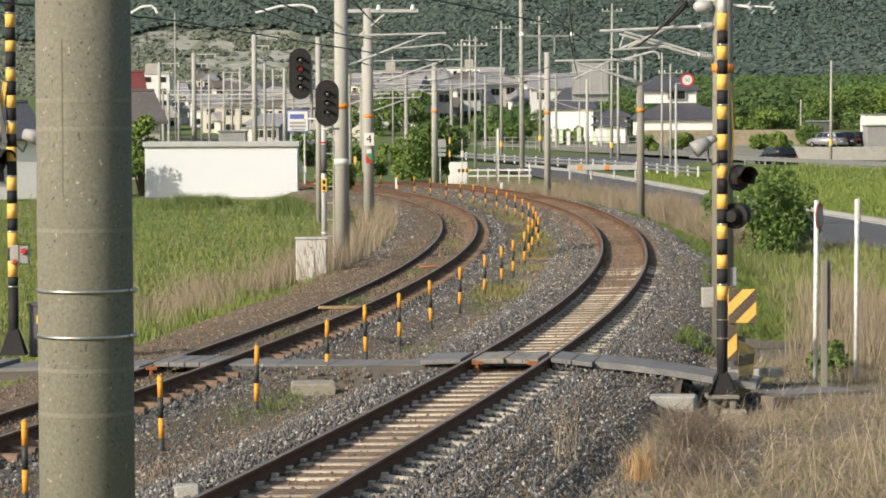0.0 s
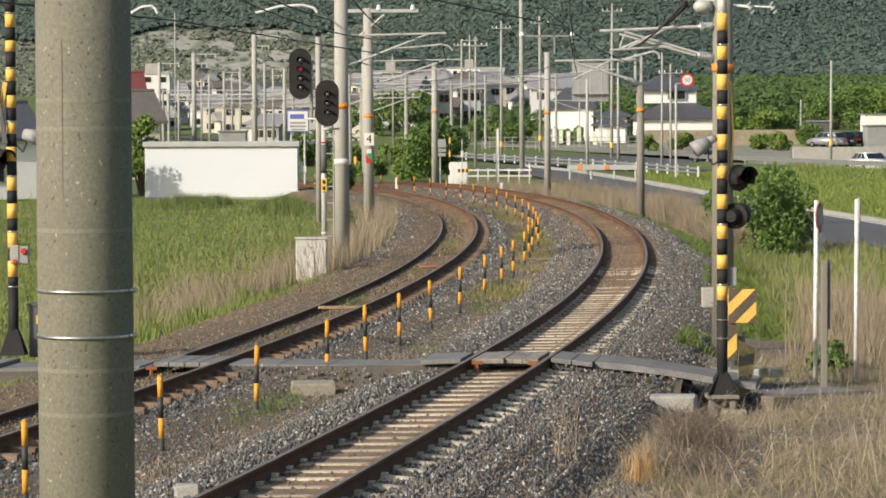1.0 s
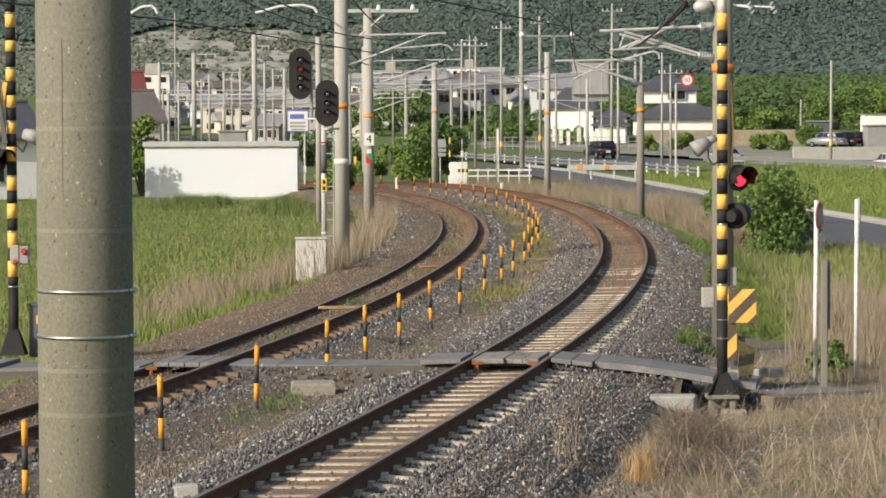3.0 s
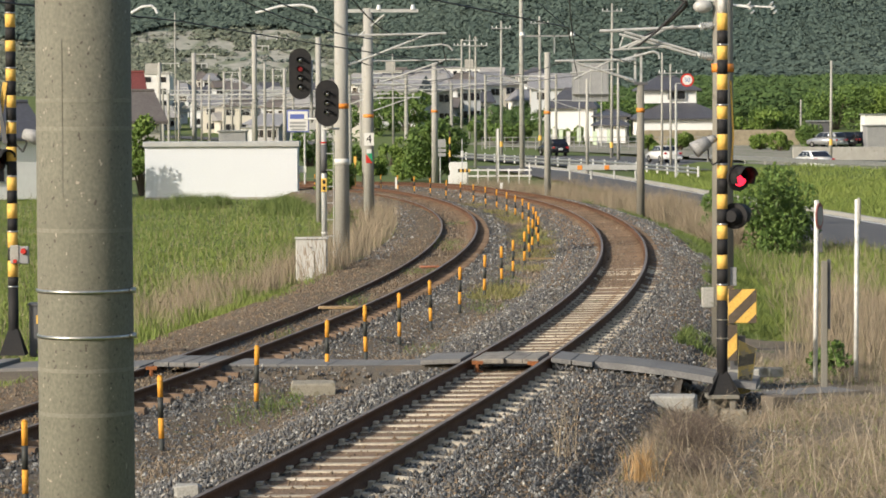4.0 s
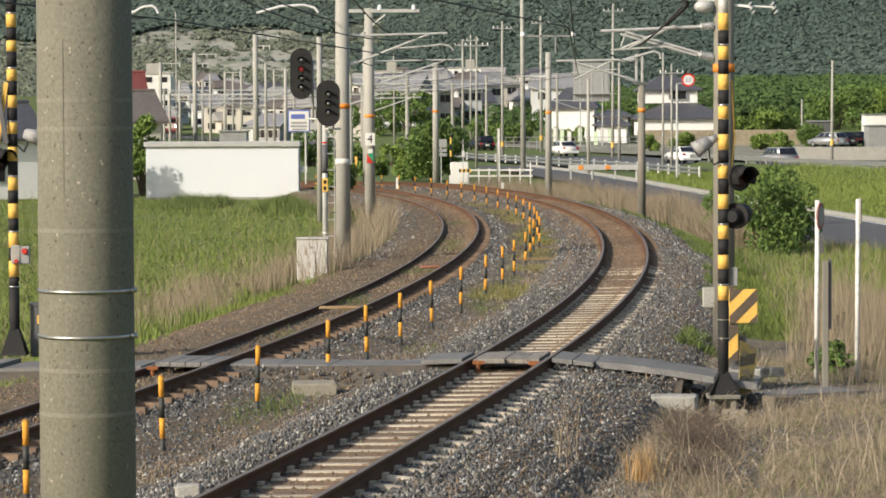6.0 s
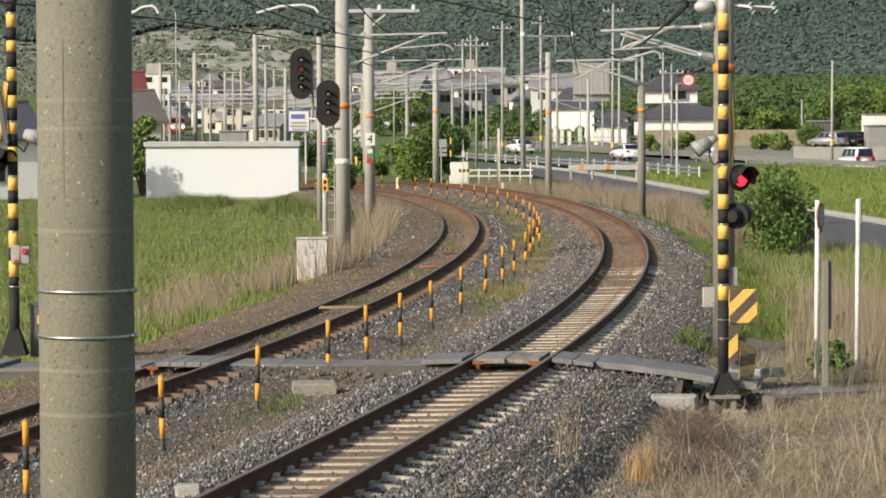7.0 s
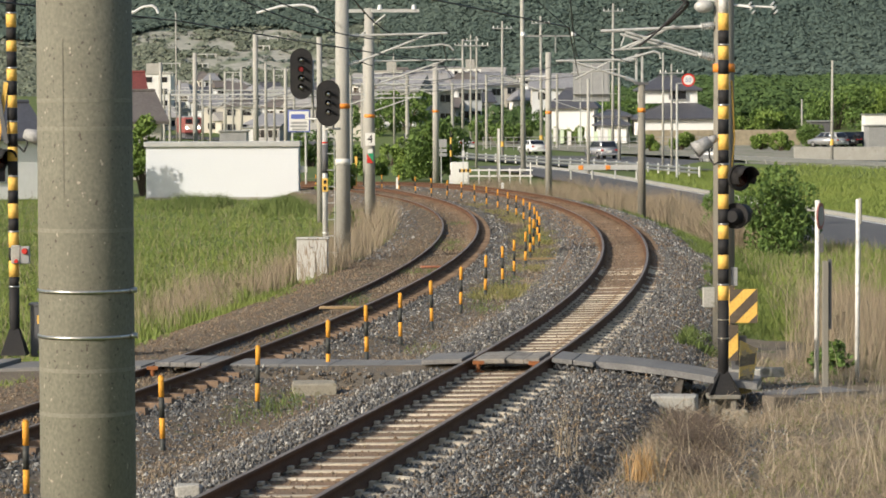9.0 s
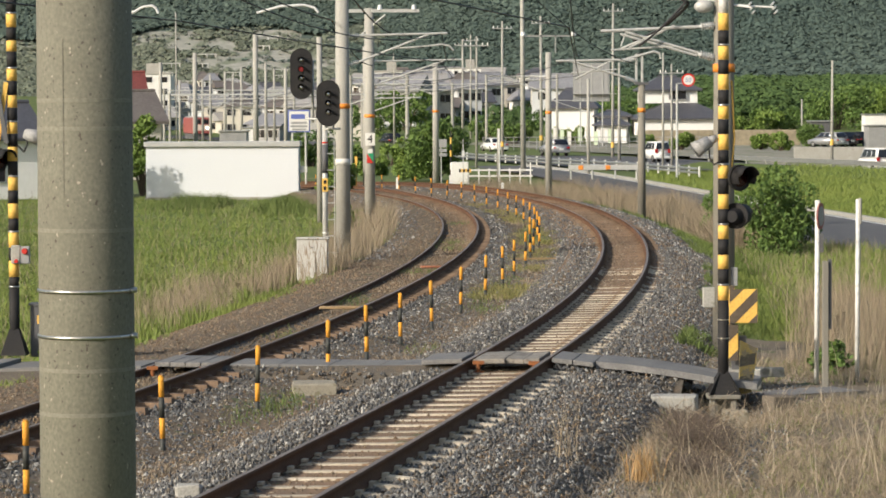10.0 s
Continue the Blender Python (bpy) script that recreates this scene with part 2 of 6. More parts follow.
# ---------------------------------------------------------------- ground
def ground_z(x, y):
    """Height of the open ground."""
    z = -0.9 - .25 * min(1, max(0, (y - 60) / 50))
    if x < -.028 * y and y > 200:          # the railway yard lies low
        return z + .3 * min(1, (y - 200) / 100) + (.03 * (y - 500) if y > 500 else 0)
    if y > 240:
        z += .75 * min(1, (y - 240) / 70)
    if y > 320:
        z += .02 * (y - 320)
    return z


def ground_sheet():
    ys = list(np.arange(-40, 130, 4.0)) + list(np.arange(130, 420, 14.0)) + list(np.arange(420, 920, 25.0)) + list(np.arange(920, 3600, 250.0))
    xs = [-2500, -1200, -600, -300, -150] + list(np.arange(-80, 81, 4.0)) + [150, 300, 600, 1200, 2500]
    verts = [(x, y, ground_z(x, y) + .05 * noise.noise((x * .15, y * .15, 0))) for y in ys for x in xs]
    n = len(xs)
    faces = [(j * n + i, j * n + i + 1, (j + 1) * n + i + 1, (j + 1) * n + i) for j in range(len(ys) - 1) for i in range(n - 1)]
    return tagged(raw("ground", verts, faces, M_FIELD), "green grassy open ground with worn brown patches", "ground", kind="structure")


ground_sheet()

bed = sweep("ballast_bed", [(-9.2, -1.2), (-7.3, -.42), (-6.5, -.30), (-3.3, -.29), (-2.6, -.42), (-2.1, -.40), (-1.4, -.19), (-1.05, -.195), (1.05, -.195), (1.5, -.19), (2.2, -.34), (3.6, -1.2)],
            0, 470, 1.0, M_BALLAST, closed=False)
tagged(bed, "grey crushed-stone ballast bed under two railway tracks", "ballast", kind="structure")
for a, b, zz in ((-.52, .52, -.188), (-GAP - .8, -GAP + .8, -.312)):
    strip = sweep("rusty_bed", [(a, zz), (b, zz + (.02 if a > -1 else .04))], 0, 300, 1.0, M_RUSTBED, closed=False)
    tagged(strip, "rust-stained brown ballast between the rails", "ballast", kind="structure")


strip = sweep("rusty_bed", [(-1.5, -.183), (-1.0, -.183), (1.0, -.183), (1.5, -.183)], 54, 300, 1.0, M_RUSTBED, closed=False)
tagged(strip, "rust-brown ballast along the bend", "ballast", kind="structure")
strip = sweep("earth_strip", [(-3.25, -.288), (-2.6, -.41), (-2.1, -.39), (-1.75, -.29)], 0, 200, 1.0, M_EARTH, closed=False)
tagged(strip, "brown earth between the two tracks", "ballast", kind="structure")
strip = sweep("earth_strip", [(-8.4, -.86), (-7.3, -.41), (-6.5, -.29), (-5.6, -.286)], 0, 200, 1.0, M_EARTH, closed=False)
tagged(strip, "brown earthy shoulder of the far track", "ballast", kind="structure")


# ---------------------------------------------------------------- railway tracks
def rail_profile(o, z):
    """A flat-bottomed rail, 153 mm high, with its head's middle at o."""
    p = [(-.064, -.153), (.064, -.153), (.064, -.142), (.012, -.125), (.010, -.042), (.033, -.034), (.033, -.008), (.024, 0), (-.024, 0), (-.033, -.008),
         (-.033, -.034), (-.010, -.042), (-.012, -.125), (-.064, -.142)]
    return [(o + a, z + b) for a, b in p]


def sleeper_mesh(name, material):
    bm = B()
    prof = [(-.12, -.1), (.12, -.1), (.06, .07), (-.06, .07)]
    vs = []
    for x, k in ((-.96, -.03), (-.7, .0), (-.3, -.025), (.3, -.025), (.7, .0), (.96, -.03)):
        vs.append([bm.verts.new((x, a, b + (k if b > 0 else 0))) for a, b in prof])
    for p, q in zip(vs[:-1], vs[1:]):
        for j in range(4):
            bm.faces.new((p[j], p[(j + 1) % 4], q[(j + 1) % 4], q[j]))
    bm.faces.new(vs[0][::-1])
    bm.faces.new(vs[-1])
    for x in (-.66, -.47, .47, .66):
        box(bm, (x, 0, .08), (.06, .1, .03))
    bm.normal_update()
    me = bpy.data.meshes.new(name)
    bm.to_mesh(me)
    bm.free()
    me.materials.append(material)
    return me


def railway(kind, centre, last, label):
    t = thing("railway_track", Matrix(), label, "track", "double railway line")
    c, z0 = CANT[kind], SINK[kind]
    for side, name in ((-1, "rail"), (1, "rail")):
        o, z = centre + side * .5665, z0 + side * c / 2
        r = sweep(name, rail_profile(o, z), 0, 470, 1.0 if kind == "near" else 1.0, M_RAIL, t)
        smooth(r)
        head = sweep("rail_head", [(o - .028, z + .0015), (o + .028, z + .0015)], 0, 470, 1.0, M_RAILTOP, r, closed=False)
        head["label"] = "worn bright running surface"
    me = sleeper_mesh("sleeper", M_SLEEPER if kind == "near" else M_OLDSLEEP)
    old = sleeper_mesh("sleeper_stained", M_OLDSLEEP)
    s = 8.0
    while s < last:
        th = float(np.interp(s, S, TH))
        o = new("sleeper", me if s < 52 + random.uniform(-8, 8) else old)
        o.parent = t
        p = rail_xyz(s, centre, z0 - .21 + random.uniform(-.006, .006))
        o.matrix_basis = Matrix.Translation(p) @ Matrix.Rotation(-th, 4, "Z") @ Matrix.Rotation(-c / 1.1, 4, "Y")
        s += .613
    return t


railway("near", 0.0, 130, "single railway track with brown rails on pale concrete sleepers")
railway("far", -GAP, 120, "railway track with rusty rails on stained half-buried sleepers")


# ---------------------------------------------------------------- footpath crossing over the tracks
M_PANEL = mat("weathered_crossing_panel", (.2, .185, .16), (.3, .275, .235), 2.5, .85, bump=.6, fine=30, spot=(.12, .1, .08), spot_at=.56, space="World")


def crossing():
    t = thing("foot_crossing", Matrix(), "narrow dark rubber-panel foot crossing over both railway tracks", "crossing")

    def slab(o0, o1, z0, z1, sa, sb, name="panel", th=.07, material=M_PATH):
        bm = B()
        vs = []
        for s, ds in ((sa, 0), (sb, 0)):
            for o, z in ((o0, z0), (o1, z1)):
                for k in (0, -th):
                    vs.append(bm.verts.new(rail_xyz(s, o, z + k)))
        for f in ((0, 2, 6, 4), (1, 5, 7, 3), (0, 1, 3, 2), (4, 6, 7, 5), (0, 4, 5, 1), (2, 3, 7, 6)):
            bm.faces.new([vs[i] for i in f])
        bmesh.ops.recalc_face_normals(bm, faces=bm.faces)
        bmesh.ops.bevel(bm, geom=bm.edges[:], offset=.008, segments=1, affect="EDGES")
        return part(name, bm, material, t)

    def mound(o0, o1, z0, z1, sa, sb):
        bm = B()
        rows = []
        n = 8
        for j in range(n + 1):
            o, z = o0 + (o1 - o0) * j / n, z0 + (z1 - z0) * j / n
            rows.append([bm.verts.new(rail_xyz(s_ + random.uniform(-.05, .05), o, zz + random.uniform(-.02, .01)))
                         for s_, zz in ((sa - .7, -.55), (sa - .25, z - .11), (sa, z - .035), (sb, z - .035), (sb + .25, z - .11), (sb + .7, -.55))])
        for p, q in zip(rows[:-1], rows[1:]):
            for j in range(5):
                bm.faces.new((p[j], q[j], q[j + 1], p[j + 1]))
        bmesh.ops.recalc_face_normals(bm, faces=bm.faces)
        return part("earth_mound", bm, M_BALLAST, t, "brown earth and grit under the panels")

    sc = near_s(40.6)
    # panels between the rails of the near track, split across
    for a, b, za, zb, sa, sb in ((-.48, -.02, .004, .022, sc - .66, sc + .6), (-.014, .24, .02, .008, sc - .6, sc + .63), (.248, .47, .014, .022, sc - .63, sc + .62)):
        slab(a, b, za, zb, sa, sb, material=M_PANEL)
    for k in range(2):
        slab(.64 + k * .3, .64 + k * .3 + .29, .03 - .03 * k, .0 - .03 * k, sc - .55, sc + .6)
    bm = B()
    rows = []
    for k, z in enumerate((-.03, -.06, -.1, -.15, -.21, -.27, -.32)):
        o = 1.25 + k * .38
        wob = .02 * math.sin(k * 2.1)
        rows.append([bm.verts.new(rail_xyz(s_, o, zz)) for s_, zz in ((sc - .42 + wob, z - .09), (sc - .4 + wob, z), (sc + .15, z + .012), (sc + .74 - wob, z), (sc + .76, z - .09))])
    for p, q in zip(rows[:-1], rows[1:]):
        for j in range(4):
            bm.faces.new((p[j], q[j], q[j + 1], p[j + 1]))
    bm.faces.new(rows[0])
    bm.faces.new(rows[-1][::-1])
    bmesh.ops.recalc_face_normals(bm, faces=bm.faces)
    part("ramp", bm, M_PATH, t, "curved worn asphalt ramp down to the footpath")
    slab(-1.25, -.66, -.03, .0, sc - .5, sc + .65)
    for k in range(4):
        slab(-GAP + .66 + k * .74, -GAP + .66 + (k + 1) * .74 - .004, -.13, -.13 + .02 * (k == 3), sc - .3, sc + .65)
    for k in range(4):
        slab(-GAP - .46 + k * .23, -GAP - .46 + k * .23 + .222, SINK["far"] + .012, SINK["far"] + .014, sc - .3, sc + .9)
    for k in range(3):
        slab(-GAP - .66 - (k + 1) * 1.1, -GAP - .66 - k * 1.1 - .012, -.24, -.18, sc - .3, sc + .9)
    mound(-4.2, -.66, -.13, -.08, sc - .35, sc + .65)
    mound(.7, 2.5, -.05, -.24, sc - .4, sc + .75)
    mound(-9, -5.3, -.25, -.2, sc - .3, sc + .9)
    for o, z in ((-.40, -.02), (.40, -.02), (-GAP - .40, -.15), (-GAP + .38, -.15)):
        bm = B()
        p, q = rail_xyz(sc - .66, o, z - .02), rail_xyz(sc - .66, o, z - .16)
        rod(bm, p, q, .03)
        box(bm, p, (.16, .06, .05))
        box(bm, q, (.16, .08, .03))
        part("panel_bracket", bm, M_RUST, t, "rusty steel end bracket")
    return t


crossing()


# ---------------------------------------------------------------- bollards between the tracks
def bollard():
    t = thing("bollard", Matrix(), "slim amber and black striped delineator post in the ballast", "bollard", "posts between the tracks")
    for i in range(4):
        bm = B()
        z = .96 - .24 * i
        rod(bm, (0, 0, z), (0, 0, z - .237), .032, .032, 12)
        if i == 0:
            rod(bm, (0, 0, z), (0, 0, z + .018), .032, .018, 12)
            rod(bm, (0, 0, z - .045), (0, 0, z - .055), .034, .034, 12)
        smooth(part("stripe", bm, M_YEL if i % 2 == 0 else M_DGREEN, t))
    return t


BOLLARDS = [(-4.15, 27.85), (-3.26, 32.51), (-2.46, 36.88), (-1.71, 41.31), (-1.22, 44.31), (-.74, 47.3), (-.22, 50.72), (.32, 54.99), (.86, 59.12), (1.31, 63.06),
            (1.65, 66.61), (2.05, 71.12), (2.3, 75.0), (2.5, 79.0)]
first = bollard()
first.matrix_basis = pose(*BOLLARDS[0], -.49, 1, 0, 0)
for x, y in BOLLARDS[1:]:
    copy_thing(first, pose(x, y, -.49 + random.uniform(-.02, .02), random.uniform(-1.2, 1.2), random.uniform(-1.2, 1.2), random.uniform(0, 360)))
for y in np.arange(83, 182, 4.6):
    s = near_s(y)
    p = rail_xyz(s, -2.35, -.49)
    copy_thing(first, pose(*p, random.uniform(-1.5, 1.5), random.uniform(-1.5, 1.5), 0))


# ---------------------------------------------------------------- near concrete pole
M_SEAM = mat("dark_seam", (.195, .183, .153), (.205, .193, .163), 2, .9, bump=0)
M_TAPE = mat("faint_tape_mark", (.25, .24, .19), (.2, .19, .15), 1.2, .9, bump=.1, fine=70)


def near_pole():
    t = thing("concrete_pole", pose(-1.425, 11.2, -.9, 0, .06, 0), "large grey weathered concrete pole with thin steel straps", "pole")
    bm = B()
    rod(bm, (0, 0, 0), (0, 0, 7.5), .192, .185, 48)
    smooth(part("shaft", bm, M_NEARP, t))
    for z in (3.72, 3.54):
        bm = B()
        rod(bm, (0, 0, z - .006), (0, 0, z + .006), .1945, .1945, 48)
        box(bm, (.19, -.05, z), (.03, .03, .02))
        smooth(part("strap", bm, M_BAND, t, "thin shiny steel strap"))
    for z, k in ((4.47, .1897), (4.36, .1899), (3.96, .1904), (3.41, .1909), (3.235, .1911)):
        bm = B()
        rod(bm, (0, 0, z - .008), (0, 0, z + .008), k - .0013, k - .0013, 48, False)
        smooth(part("tape_mark", bm, M_TAPE, t, "faint pale ring left by old tape"))
    bm = B()
    box(bm, (-.062, -.1732, 4.4), (.002, .012, .62))
    part("seam", bm, M_SEAM, t, "thin dark seam line")
    return t


near_pole()


# ---------------------------------------------------------------- overhead line poles
def line_pole(x, y, top, r, label, z0=-.9, band_z=None, lean=0.0, material=M_POLE):
    t = thing("overhead_line_pole", pose(x, y, z0, 0, lean, 0), label, "pole", "overhead line poles")
    bm = B()
    rod(bm, (0, 0, 0), (0, 0, top - z0), r, r * .86, 20)
    smooth(part("shaft", bm, material, t))
    for bz in (band_z or ()):
        bm = B()
        rod(bm, (0, 0, bz[0] - z0 - bz[1] / 2), (0, 0, bz[0] - z0 + bz[1] / 2), r * 1.0, r * 1.0, 20)
        smooth(part("band", bm, bz[2], t))
    return t


def bracket(pole, z_top, z_low, reach, z0=-.9, angle=0.0, arm=True, fat=.03):
    """A swinging bracket: top tube, slanting tube, insulators, steady arm."""
    ca, sa = math.cos(angle), math.sin(angle)

    def p(d, z):
        return (d * ca, d * sa, z - z0)
    bm = B()
    rod(bm, p(.45, z_top), p(reach, z_top + .05), fat, fat, 8)
    part("top_tube", bm, M_GALV, pole)
    bm = B()
    rod(bm, p(.45, z_low + .12), p(reach * .82, z_top + .02), fat, fat, 8)
    part("stay_tube", bm, M_GALV, pole)
    for z, k in ((z_top, 0), (z_low, .12)):
        bm = B()
        for i in range(5):
            d = .18 + i * .055
            zz = z + k * (d / .45)
            rod(bm, p(d, zz), p(d + .02, zz), .065, .05, 10)
        rod(bm, p(.1, z), p(.46, z + k), .02, .02, 8)
        part("insulator", bm, M_INSUL, pole, "ribbed white porcelain insulator")
    if arm:
        bm = B()
        pts = [p(reach * .5, z_top - (z_top - z_low) * .42), p(reach * .75, z_top - .30), p(reach * .95, z_top - .24), p(reach * 1.02, z_top - .28), p(reach * 1.06, z_top - .40)]
        tube(bm, pts, fat * .8)
        part("steady_arm", bm, M_GALV, pole)


PI = math.pi
poleA = line_pole(-2.64, 74, 7.4, .2, "tall grey concrete railway pole with amber and white bands", band_z=((3.66, .13, M_ORANGE), (2.2, .16, M_WHITE)))
bracket(poleA, 5.5, 4.7, 2.75)
pole4 = line_pole(-2.72, 104, 7.3, .2, "grey concrete railway pole carrying a number four plate", band_z=((3.35, .12, M_ORANGE),))
bracket(pole4, 5.36, 4.45, 3.4)
poleR = line_pole(4.76, 48, 7.5, .19, "brown-grey concrete railway pole behind the crossing signal", band_z=((4.23, .14, M_ORANGE),), material=M_CONC)
poleC = line_pole(7.43, 106, 4.5, .155, "weathered concrete railway pole rising from dry grass", band_z=((3.52, .16, M_ORANGE),), material=M_CONC)


def bracket_set(pole, tubes, isolators, fat):
    """Bracket tubes (x, z, x, z, radius) and ribbed insulators on a pole."""
    for x0, z0, x1, z1, r in tubes:
        bm = B()
        rod(bm, (x0, -.05, z0), (x1, -.05, z1), r, r, 8)
        part("bracket_tube", bm, M_GALV, pole)
    for x0, z0, x1, z1, _ in isolators:
        bm = B()
        a, b = Vector((x0, -.05, z0)), Vector((x1, -.05, z1))
        rod(bm, a, b, fat * .4, fat * .4, 8)
        for i in range(6):
            rod(bm, a.lerp(b, .12 + i * .14), a.lerp(b, .2 + i * .14), fat, fat * .7, 10)
        part("insulator", bm, M_INSUL, pole, "ribbed white porcelain insulator")


bracket_set(poleR, ((-2.09, 5.76, -0.38, 5.83, 0.028), (-1.68, 5.75, -0.42, 5.38, 0.024), (-1.76, 5.71, -0.46, 5.34, 0.022), (-1.92, 5.44, -0.84, 5.50, 0.018), (-1.75, 5.46, -0.90, 5.82, 0.02), (-1.61, 5.48, -0.84, 5.85, 0.018), (-0.90, 5.83, -0.82, 5.81, 0.02), (-1.75, 5.50, -1.67, 5.73, 0.012)), ((-0.42, 5.83, -0.15, 5.85, 0), (-0.44, 5.37, -0.15, 5.30, 0)), .075)
bracket_set(poleC, ((-3.21, 6.27, -0.22, 6.31, 0.045), (-2.79, 6.31, -0.56, 5.63, 0.045), (-2.49, 5.59, -1.15, 6.27, 0.035), (-2.64, 5.82, -0.94, 5.95, 0.03), (-0.73, 6.29, 0.46, 6.61, 0.045), (0.46, 6.61, 0.67, 6.54, 0.045), (0.67, 6.54, 0.71, 6.33, 0.04)), ((-0.65, 5.65, -0.18, 5.48, 0), (-0.73, 6.27, -0.26, 6.31, 0)), .09)
for x in (-.2, .02):
    bm = B()
    box(bm, (x, 0, 5.95), (.09, .09, 1.15), bev=.01)
    part("frame_post", bm, M_GALV, poleC)
bm = B()
box(bm, (0, 0, 5.42), (.5, .3, .1))
box(bm, (.08, 0, 6.52), (.5, .1, .06))
part("frame_clamp", bm, M_DGREY, poleC, "dark steel pole clamp")
poleD = line_pole(5.2, 140, 6.4, .165, "grey concrete railway pole with a cross frame on top", band_z=((3.42, .14, M_ORANGE),))
bracket(poleD, 5.2, 4.4, 2.9, angle=PI)
poleE = line_pole(-.47, 170, 6.4, .2, "grey concrete railway pole beside a leafy bush", band_z=((3.5, .14, M_ORANGE),))
bracket(poleE, 5.4, 4.5, 3.3, angle=PI)
bracket(poleE, 5.1, 4.6, 3.0)


# ---------------------------------------------------------------- level crossing warning signals
def striped_pole(t, zs, r, z_bottom):
    """Bands between the heights zs, top first, alternating yellow and black."""
    for i, (a, b) in enumerate(zip(zs[:-1], zs[1:])):
        bm = B()
        rod(bm, (0, 0, b + .002), (0, 0, a - .002), r, r, 20)
        smooth(part("stripe", bm, M_YELL if i % 2 == 0 else M_BLK, t))
        if i % 2 == 1 and i % 4 == 1:
            bm = B()
            rod(bm, (0, 0, b - .012), (0, 0, b + .012), r + .006, r + .006, 20)
            smooth(part("clamp", bm, M_BAND, t, "thin steel clamp"))
    bm = B()
    rod(bm, (0, 0, z_bottom), (0, 0, zs[-1]), r * 1.02, r * 1.02, 20)
    smooth(part("lower_pole", bm, M_BLK, t))


def lamp(t, at, turn, lit=False):
    """A round crossing lamp with its backboard and hood, facing the way of turn (radians, 0 = towards -Y)."""
    m = Matrix.Translation(at) @ Matrix.Rotation(turn, 4, "Z")
    bm = B()
    rod(bm, (0, .0, 0), (0, .05, 0), .185, .185, 28)
    rod(bm, (0, .05, 0), (0, .2, 0), .12, .08, 20)
    bm.transform(m)
    part("lamp_housing", bm, M_BLK, t)
    bm = B()
    n = 20
    ring = []
    for k in range(n + 1):
        a = -.55 + (PI + 1.1) * k / n
        front = -.24 if .2 < a < PI - .2 else -.16
        ring.append([bm.verts.new((rr * math.cos(a), yy, rr * math.sin(a))) for rr, yy in ((.15, 0), (.155, front), (.165, front), (.16, 0))])
    for p, q in zip(ring[:-1], ring[1:]):
        for j in range(4):
            bm.faces.new((p[j], p[(j + 1) % 4], q[(j + 1) % 4], q[j]))
    bm.transform(m)
    smooth(part("hood", bm, M_BLK, t, "black metal lamp hood"))
    bm = B()
    rod(bm, (0, .02, 0), (0, -.004, 0), .128, .128, 24)
    bm.transform(m)
    smooth(part("lens", bm, M_LENS_OFF, t, "dark red lamp lens"))
    return m


